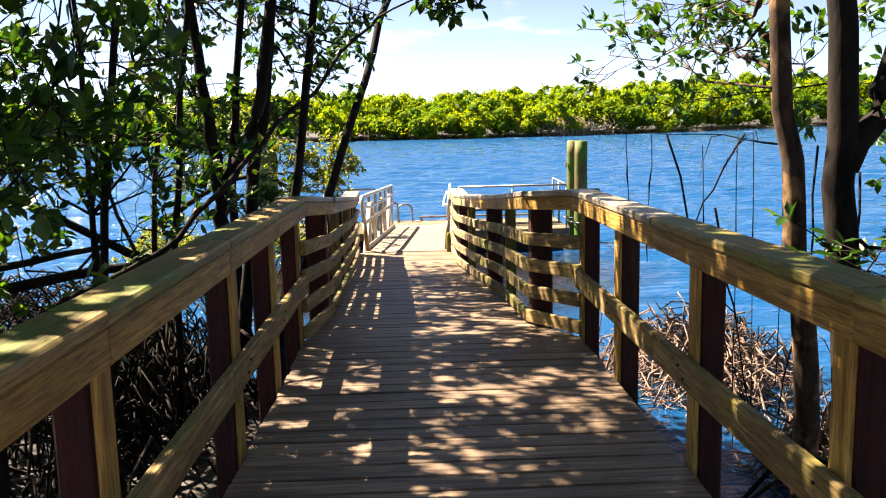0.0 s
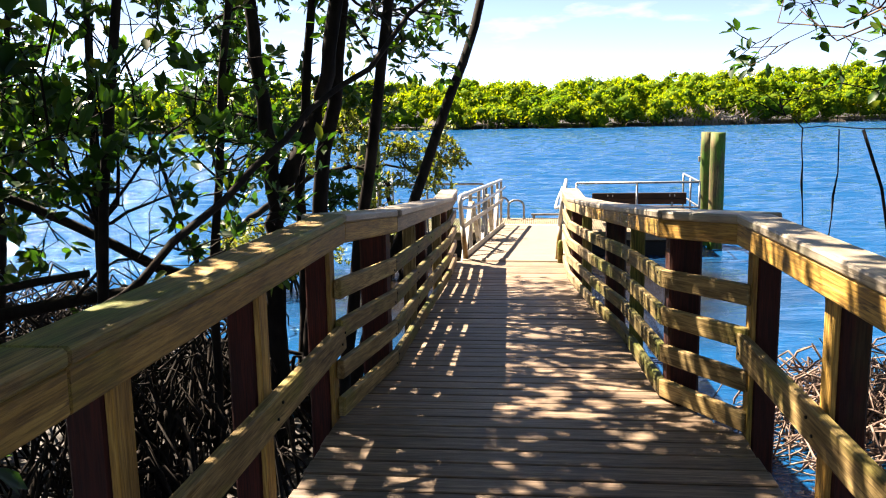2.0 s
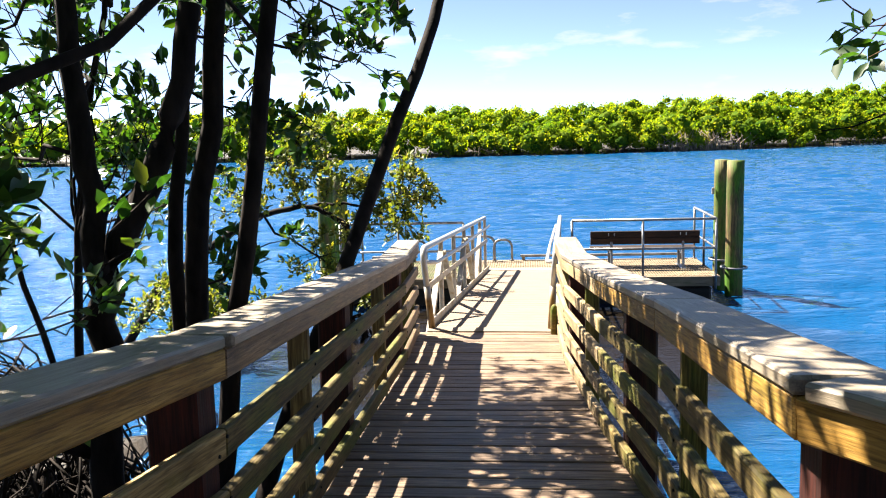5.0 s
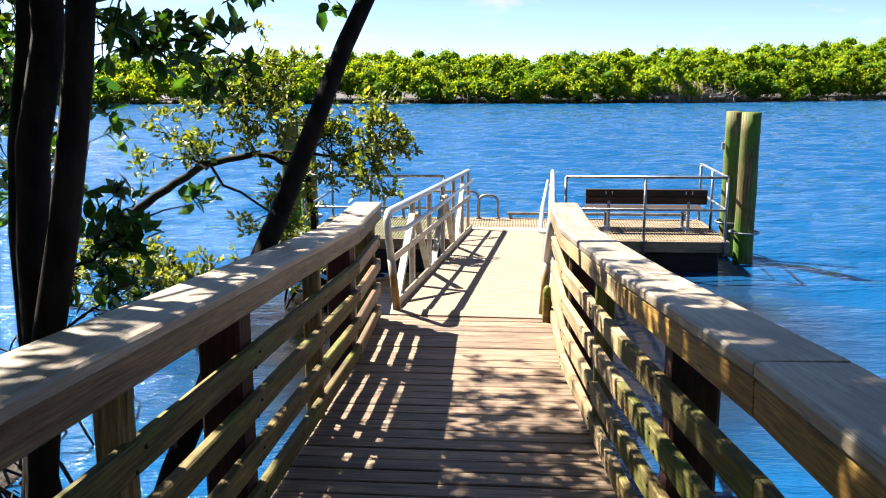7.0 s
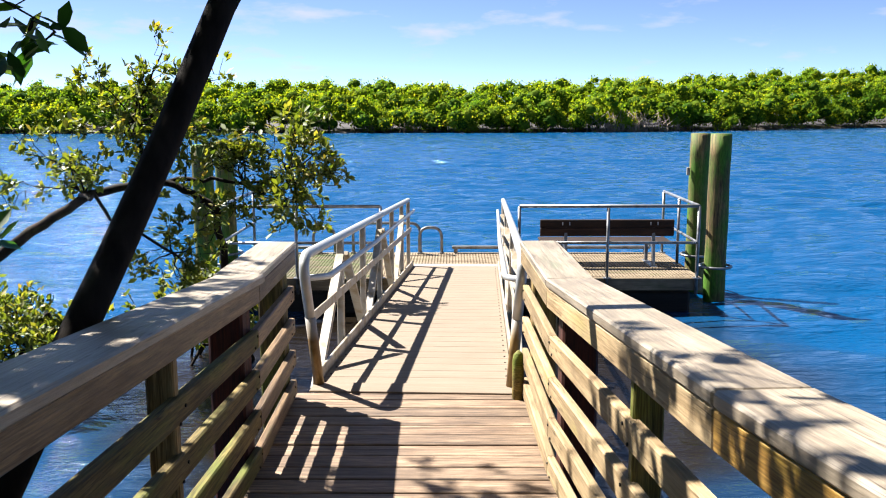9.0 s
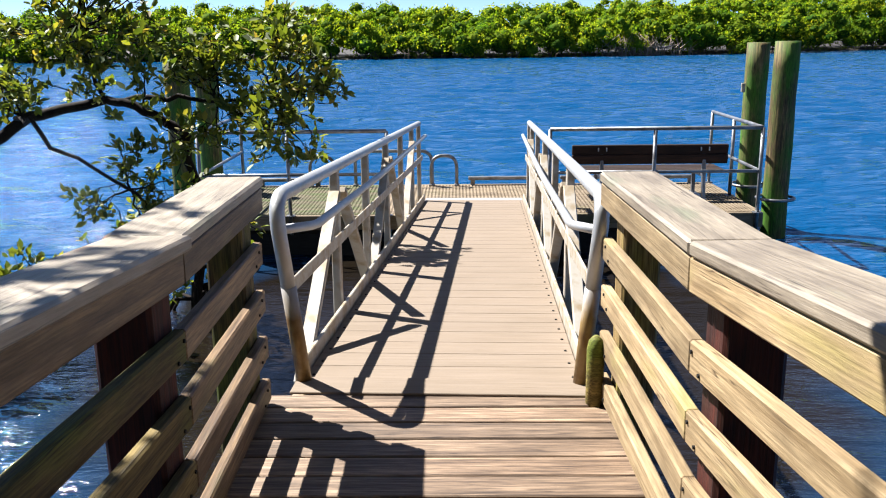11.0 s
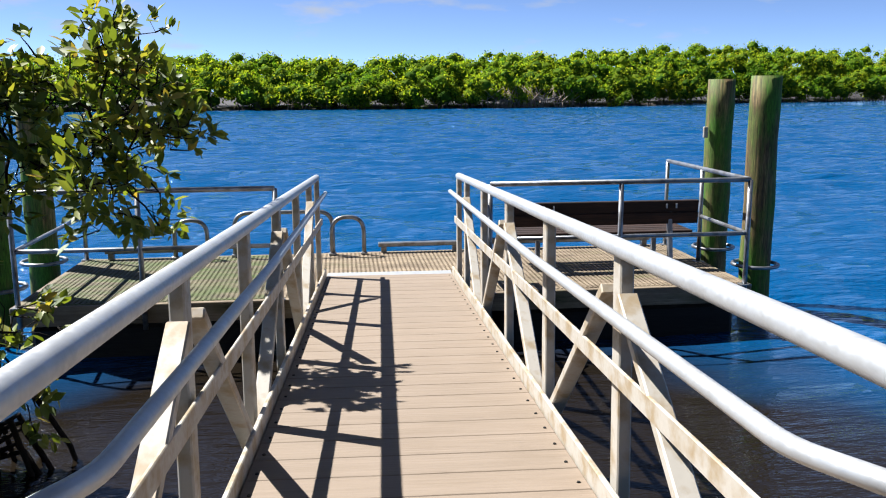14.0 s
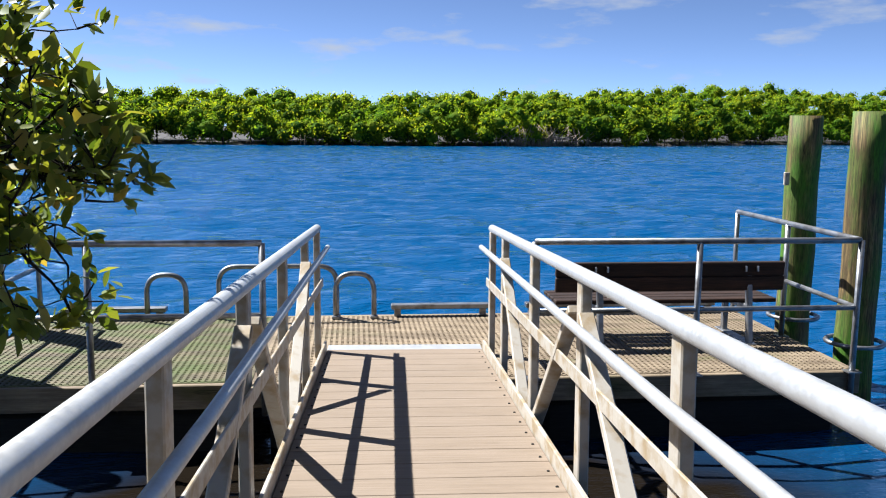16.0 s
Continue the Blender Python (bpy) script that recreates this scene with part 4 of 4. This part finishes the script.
for k, (x, y, r, h) in enumerate(RIGHT_BANK):
    rr = np.random.default_rng(300 + k)
    topp = (x + rr.normal(0, 0.3), y + rr.normal(0.2, 0.3), h - 0.8)
    tree("mangrove of the thicket on the far side of boardwalk", 400 + k, [([(x, y, -1.5), (x + 0.1, y + 0.1, 1.0), topp], r, r * 0.45)],
         crown_limbs(rr, (topp[0], topp[1], h - 0.5), (1.2, 1.2, 1.1), [topp, (topp[0], topp[1], h - 1.5)], 14) + crown_limbs(rr, (x + 0.2, y, 1.2), (0.8, 0.9, 0.8), [(x + 0.1, y + 0.1, 1.0)], 6, 0.013),
         twigs=6, per_tip=6, roots=16, group="mangrove thicket")

# bare hanging twigs and aerial roots on the right
hr = np.random.default_rng(55)
lines = []
for a, b, r in [((3.4, 7.4, 1.38), (1.9, 7.62, 1.51), 0.007), ((1.9, 7.62, 1.51), (1.5, 7.65, 1.85), 0.004), ((3.4, 7.0, 1.9), (2.0, 7.9, 1.75), 0.008)]:
    ln = wander(hr, a, b, 8, 0.022)
    lines.append((ln, [r * (1 - 0.07 * i) for i in range(9)], 5))
    for _ in range(4):
        s = ln[hr.integers(1, 5)]
        e = s + hr.normal(0, 0.2, 3)
        lines.append((wander(hr, s, e, 4, 0.03), [0.006, 0.005, 0.004, 0.003, 0.002], 3))
for x, y, z0, z1 in [(1.90, 7.62, 1.51, 0.55), (2.12, 7.59, 1.50, 0.35), (2.55, 7.5, 1.4, -0.6), (2.75, 7.2, 1.5, -1.3), (3.0, 7.5, 1.5, -1.3), (3.15, 7.1, 1.5, -0.7)]:
    lines.append((wander(hr, (x, y, z0), (x + hr.normal(0, 0.06), y, z1), 8, 0.006), [0.0045] * 3 + [0.009] + [0.0045] * 3 + [0.008, 0.003], 5))
for a, b in [((2.2, 7.4, 1.5), (2.9, 7.2, -0.9)), ((2.85, 7.3, 1.5), (2.3, 7.5, 0.45)), ((2.5, 7.0, 0.9), (2.9, 6.9, -1.0)), ((3.3, 6.9, 1.4), (2.9, 6.6, -1.2)), ((3.5, 6.6, 1.2), (3.2, 6.3, -1.2))]:
    lines.append((wander(hr, a, b, 7, 0.03), [0.011 - 0.0008 * i for i in range(8)], 5))
aerial = thing("aerial_roots", "bare hanging twigs and aerial roots above the water", "roots", (2.9, 7.2, -1.3))
for ln in lines:
    mesh_part("twig", tubes_mesh("twig", [ln], BARK), aerial)


def root_tangle(seed, label, centre, spread, height, count, mat, r=0.013):
    """A mound of arching prop roots and dead sticks."""
    g = np.random.default_rng(seed)
    lns = []
    for k in range(count):
        an, q = g.uniform(0, 2 * math.pi), math.sqrt(g.uniform(0, 1))
        ca, sa = math.cos(an), math.sin(an)
        rr = r * g.uniform(0.5, 1.3)
        if k % 5 < (3 if mat is ROOT_SHADED else 2):
            # an arch from the heart of the mound out and down into the water
            hgt = height * g.uniform(0.45, 1.0) * (1 - 0.35 * q)
            q0, q1 = 0.45 * q, 0.55 + 0.5 * q
            h = [(q0, hgt * 0.75), (q0 + (q1 - q0) * 0.3, hgt), (q0 + (q1 - q0) * 0.65, hgt * 0.82), (q0 + (q1 - q0) * 0.9, hgt * 0.4), (q1, 0.0)]
            tw = g.normal(0, 0.35)
            ox, oy = g.normal(0, 0.3, 2)
            pts = [np.array((centre[0] + spread[0] * (ox + 0.62 * u * math.cos(an + tw * u)), centre[1] + spread[1] * (oy + 0.62 * u * math.sin(an + tw * u)), -1.45 + v)) for u, v in h]
        else:
            # a loose stick lying on it
            hgt = height * (1 - q * q) * g.uniform(0.3, 0.95)
            m = np.array((centre[0] + spread[0] * q * ca, centre[1] + spread[1] * q * sa, -1.4 + hgt))
            d = g.normal(0, 1, 3) * (1, 1, 0.45)
            d = d / np.linalg.norm(d) * g.uniform(0.15, 0.42)
            sag = np.array((0, 0, g.uniform(-0.06, 0.08)))
            pts = [m - d, m - d * 0.5 + sag * 0.7, m + sag, m + d * 0.5 + sag * 0.7, m + d]
            rr *= 0.75
        pts = [v + g.normal(0, 0.02, 3) for v in pts]
        lns.append((pts, [rr, rr, rr * 0.95, rr * 0.85, rr * 0.6], 5))
    top = thing("prop_roots", label, "roots", (centre[0], centre[1], -1.45), kind="stuff")
    mesh_part("roots", tubes_mesh("roots", lns, mat), top)


root_tangle(61, "mound of pale tangled mangrove prop roots in the water", (3.15, 9.3), (1.15, 1.5), 0.98, 800, ROOT, 0.012)
root_tangle(67, "tangled mangrove prop roots below the sun-flecked trunk", (3.3, 6.4), (0.5, 0.8), 0.95, 380, ROOT, 0.012)
root_tangle(62, "tangled mangrove prop roots under the thicket across the boardwalk", (3.85, 3.5), (1.5, 1.7), 1.2, 380, ROOT, 0.010)
# these tangles use the root bark that has shade in its colour
root_tangle(63, "dark tangle of prop roots under the thicket on the bank", (-2.3, 4.4), (1.1, 2.4), 1.25, 260, ROOT_SHADED)
root_tangle(64, "dark tangle of prop roots under the leaning stems", (-2.6, 7.6), (1.1, 1.6), 1.7, 360, ROOT_SHADED)
root_tangle(65, "dark tangle of prop roots deep in the thicket", (-4.6, 6.4), (1.8, 3.0), 1.9, 460, ROOT_SHADED)
root_tangle(68, "dark tangle of prop roots at the edge of the bank", (-3.2, 9.7), (1.1, 1.3), 1.25, 380, ROOT_SHADED)
root_tangle(69, "dark low tangle of prop roots along the muddy shore", (-5.8, 11.4), (2.4, 2.0), 1.35, 520, ROOT_SHADED)
root_tangle(66, "dark tangle of prop roots beside the first planks", (-2.2, 1.6), (1.0, 1.8), 1.1, 170, ROOT_SHADED)

# ---------------------------------------------------------------- small tree standing in the river beside the dock
tips = [(-3.7, 15.95, 0.88), (-3.56, 16.2, 0.91), (-3.86, 16.45, 0.68), (-3.2, 16.07, 1.07), (-3.1, 16.3, 1.11), (-3.0, 15.95, 0.86), (-2.75, 16.2, 1.23), (-2.53, 16.45, 1.27), (-2.55, 16.07, 1.06),
        (-2.23, 16.3, 1.09), (-2.22, 15.95, 0.89), (-2.03, 16.2, 0.96), (-1.87, 16.45, 1.03), (-1.43, 16.1, 1.11), (-1.25, 16.3, 1.12), (-1.25, 15.95, 0.91), (-1.08, 16.2, 0.72), (-1.66, 16.45, 0.72),
        (-1.86, 16.1, 0.54), (-1.69, 16.3, 0.51), (-1.45, 15.95, 0.41), (-1.27, 16.2, 0.34), (-1.28, 16.45, 0.17), (-2.0, 16.1, 0.36), (-2.5, 16.3, 0.34), (-2.77, 15.95, 0.22), (-2.96, 15.9, -0.09), (-2.6, 15.9, -0.3),
        (-2.1, 16.3, 1.21), (-2.43, 15.95, 0.08), (-3.65, 16.2, 1.21), (-3.48, 16.45, 1.33), (-1.64, 16.5, 1.37), (-2.6, 16.5, 1.6), (-3.1, 16.4, 1.75), (-3.7, 16.3, 1.8), (-4.2, 16.2, 1.2), (-4.4, 16.1, 0.7), (-2.9, 16.6, 2.1), (-2.3, 16.6, 1.75),
        (-2.6, 16.7, -0.5), (-2.2, 16.6, -0.75), (-2.7, 16.5, -0.9), (-2.1, 16.4, -0.4), (-2.9, 16.8, -0.6), (-3.3, 16.7, -0.8)]
hubs = [(-2.37, 16.42, 0.38), (-2.72, 16.4, 0.6), (-3.03, 16.4, 0.7), (-3.76, 16.4, 0.56), (-2.07, 16.4, 0.67), (-1.6, 16.4, 0.78), (-2.7, 15.9, 0.02), (-2.38, 16.6, -0.4), (-3.2, 16.4, 1.3), (-3.05, 15.8, 0.3)]


def near_hub(t):
    return min(hubs, key=lambda h: (Vector(h) - Vector(t)).length)


tree("small sunlit mangrove spreading low over the river", 72,
     [([(-2.42, 16.62, -1.7), (-2.37, 16.6, -0.4), (-2.37, 16.42, 0.38), (-2.72, 16.4, 0.6), (-3.03, 16.4, 0.7)], 0.045, 0.036),
      ([(-6.0, 16.3, -1.7), (-5.25, 16.35, -0.48), (-4.7, 16.35, -0.1), (-4.2, 16.37, 0.24), (-3.7, 16.4, 0.56), (-3.03, 16.4, 0.7)], 0.075, 0.04),
      ([(-3.03, 16.4, 0.7), (-2.5, 16.4, 0.69), (-2.07, 16.4, 0.67), (-1.46, 16.4, 0.83)], 0.028, 0.01),
      ([(-3.76, 16.3, 0.56), (-3.44, 15.9, 0.6), (-3.05, 15.8, 0.29), (-2.49, 15.8, -0.15)], 0.022, 0.012),
      ([(-3.03, 16.4, 0.7), (-3.2, 16.4, 1.3), (-2.9, 16.5, 2.0)], 0.02, 0.008)],
     [(near_hub(t), t, 0.011) for t in tips], leaf=0.092, per_tip=7, twigs=6, twig_len=0.26, mat_leaf=LEAF_BUSH, roots=16, root_r=0.45, name="mangrove_tree", droop=0.05)
low_tips = [(x, y, -0.62 + 0.28 * math.sin(x * 3 + y)) for x in (-5.2, -4.85, -4.5, -4.1, -3.75, -3.4) for y in (15.0, 15.5, 16.0)]
tree("low yellow-green mangrove shrub at the water's edge", 73, [([(-3.95, 15.5, -1.6), (-3.9, 15.5, -0.95)], 0.03, 0.02)],
     [((-3.9, 15.5, -0.98), t, 0.012) for t in low_tips], leaf=0.085, per_tip=8, twigs=9, twig_len=0.28, mat_leaf=LEAF_BUSH, roots=8, root_r=0.5, name="mangrove_shrub")

# ---------------------------------------------------------------- mangrove forest on the far bank
fr = np.random.default_rng(81)
P, A, U, S = [], [], [], []
sticks = []
cores = []
stems = []
for row, (dy, hmin, hmax, nleaf, step) in enumerate([(1.0, 2.4, 4.6, 900, 2.4), (4.5, 4.0, 6.0, 1000, 2.7), (9.0, 5.4, 6.6, 1000, 2.7), (15.0, 6.2, 7.2, 850, 2.9)]):
    x = -85.0
    while x < 175:
        x += step * fr.uniform(0.6, 1.4)
        grow = 1.08 + 0.42 * min(1, max(0, (x - 20) / 40))
        h = fr.uniform(hmin, hmax) * grow
        cy = shore_y(x) + dy + fr.uniform(-1.2, 1.2)
        rx = fr.uniform(1.5, 2.6)
        n = int(nleaf * fr.uniform(0.7, 1.1))
        lobes = [(x + fr.normal(0, rx * 0.55), cy + fr.normal(0, rx * 0.45), WATER_Z + h * fr.uniform(0.22 if row == 0 else 0.3, 0.92), fr.uniform(0.7, 1.35)) for _ in range(11)]
        for lx, ly, lz, lr in lobes:
            cores.append((lx, ly, lz, lr))
            m = n // 11
            d = fr.normal(0, 1, (m, 3))
            d /= np.linalg.norm(d, axis=1, keepdims=True)
            rad = lr * fr.uniform(0.7, 1.05, (m, 1))
            p = np.array((lx, ly, lz)) + d * rad * np.array((1.15, 1.0, 0.85))
            p[:, 2] = np.maximum(p[:, 2], WATER_Z + 0.06 + 0.3 * fr.uniform(0, 1, m))
            P.append(p)
            A.append(np.cross(d, fr.normal(0, 1, (m, 3))) + d * 0.45 + fr.normal(0, 0.3, (m, 3)))
            U.append(d + np.array((0, 0, 0.3)) + fr.normal(0, 0.3, (m, 3)))
            S.append(fr.uniform(0.22, 0.46, m))
        if row == 0 and fr.uniform() < 0.5:
            stems.append(([(x, cy, -1.4), (x + fr.normal(0, 0.3), cy, WATER_Z + h * 0.7)], [0.09, 0.04], 4))
        if row == 0:
            for _ in range(7):
                px = x + fr.normal(0, 1.2)
                py = shore_y(px) - 0.8 + fr.uniform(-0.4, 0.8)
                sticks.append(([(px, py, -1.4), (px + fr.normal(0, 0.25), py, -1.3 + fr.uniform(0.2, 0.9)), (px + fr.normal(0, 0.7), py + 0.6, -1.3 + fr.uniform(0.5, 1.5))], [0.035, 0.03, 0.02], 3))
# one stretch of dead pale brush
brush = []
for _ in range(150):
    px = 23 + fr.normal(0, 2.6)
    py = shore_y(px) - 1.2 + fr.uniform(-0.4, 0.6)
    brush.append(([(px, py, -1.4), (px + fr.normal(0, 0.4), py, -0.4), (px + fr.normal(0, 1.3), py + 0.4, -1.0 + fr.uniform(0.5, 2.6))], [0.05, 0.045, 0.03], 3))
forest = thing("mangrove_forest", "long sunlit yellow-green mangrove forest lining the far bank", "forest", (20, 122, -1.2), kind="stuff")
mesh_part("foliage", leaves_mesh("foliage", np.concatenate(P), np.concatenate(A), np.concatenate(U), np.concatenate(S), LEAF_FAR), forest)
ico = bmesh.new()
bmesh.ops.create_icosphere(ico, subdivisions=2, radius=1)
ico.verts.ensure_lookup_table()
iv = np.array([v.co[:] for v in ico.verts])
ifc = np.array([[v.index for v in f.verts] for f in ico.faces])
ico.free()
cv, cf = [], []
# solid lumps inside the lobes, coloured dark to read as shaded gaps
for k, (lx, ly, lz, lr) in enumerate(cores):
    bumpy = 0.64 + 0.15 * np.sin(iv @ np.array((5.1, 3.7, 4.3)) + k) * np.cos(iv @ np.array((2.9, 6.1, 3.3)) - k)
    p = iv * bumpy[:, None] * lr * np.array((1.12, 0.97, 0.82)) + np.array((lx, ly, lz))
    p[:, 2] = np.maximum(p[:, 2], WATER_Z + 0.12)
    cv.append(p)
    cf.append(ifc + k * len(iv))
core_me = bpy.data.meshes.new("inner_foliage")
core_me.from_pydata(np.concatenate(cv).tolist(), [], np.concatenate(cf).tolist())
core_me.materials.append(LEAF_SHADED)
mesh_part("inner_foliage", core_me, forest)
mesh_part("stems", tubes_mesh("stems", stems, BARK), forest)
mesh_part("dead_brush", tubes_mesh("dead_brush", brush, BRUSH), forest, None, "pale dead branches at the waterline")
mesh_part("shore_roots", tubes_mesh("shore_roots", sticks, DRIFT), forest, None, "dark bare roots at the waterline")

# ---------------------------------------------------------------- planks of the gangway and the boardwalk
rv, rf = tube_data([(0, 0, -0.002), (0, 0, 0.004)], [0.008, 0.006], 6)
RIVET = raw_mesh("rivet", rv, rf, FLOAT_BLACK, False)
pitch = 0.1995
k = 0
while (k + 1) * pitch < GL + 0.01:
    y = 0.075 + k * pitch
    board = bar("plank", gp(-0.598, y + pitch / 2, -0.012), gp(0.598, y + pitch / 2, -0.012), pitch - 0.005, 0.03, GANG_DECK, gangway, up=tuple(g_z), bevel=0.003)
    for sx in (-0.565, 0.565):
        mesh_part("rivet", RIVET, board, Matrix.Translation(gp(sx, y + pitch * 0.3, 0.004)))
    k += 1
    if y + pitch * 1.5 > GL:
        break

y = -5.2
while y < 12.42:
    w = min(0.140, 12.43 - y)
    c = y + w / 2
    slope = math.atan2(deck_z(c + 0.05) - deck_z(c - 0.05), 0.1)
    z = deck_z(c) - 0.02 + rng0.uniform(-0.0025, 0.0025)
    xl, xr = lerp_table(LEFT_X, c) - 0.03 - rng0.uniform(0, 0.015), lerp_table(RIGHT_X, c) + 0.03 + rng0.uniform(0, 0.015)
    bar("plank", (xl, c, z + rng0.uniform(-0.002, 0.002)), (xr, c, z), w - 0.012, 0.038, DECK_WOOD, boardwalk, up=(0, -math.sin(slope), math.cos(slope)), bevel=0.004)
    y += 0.140
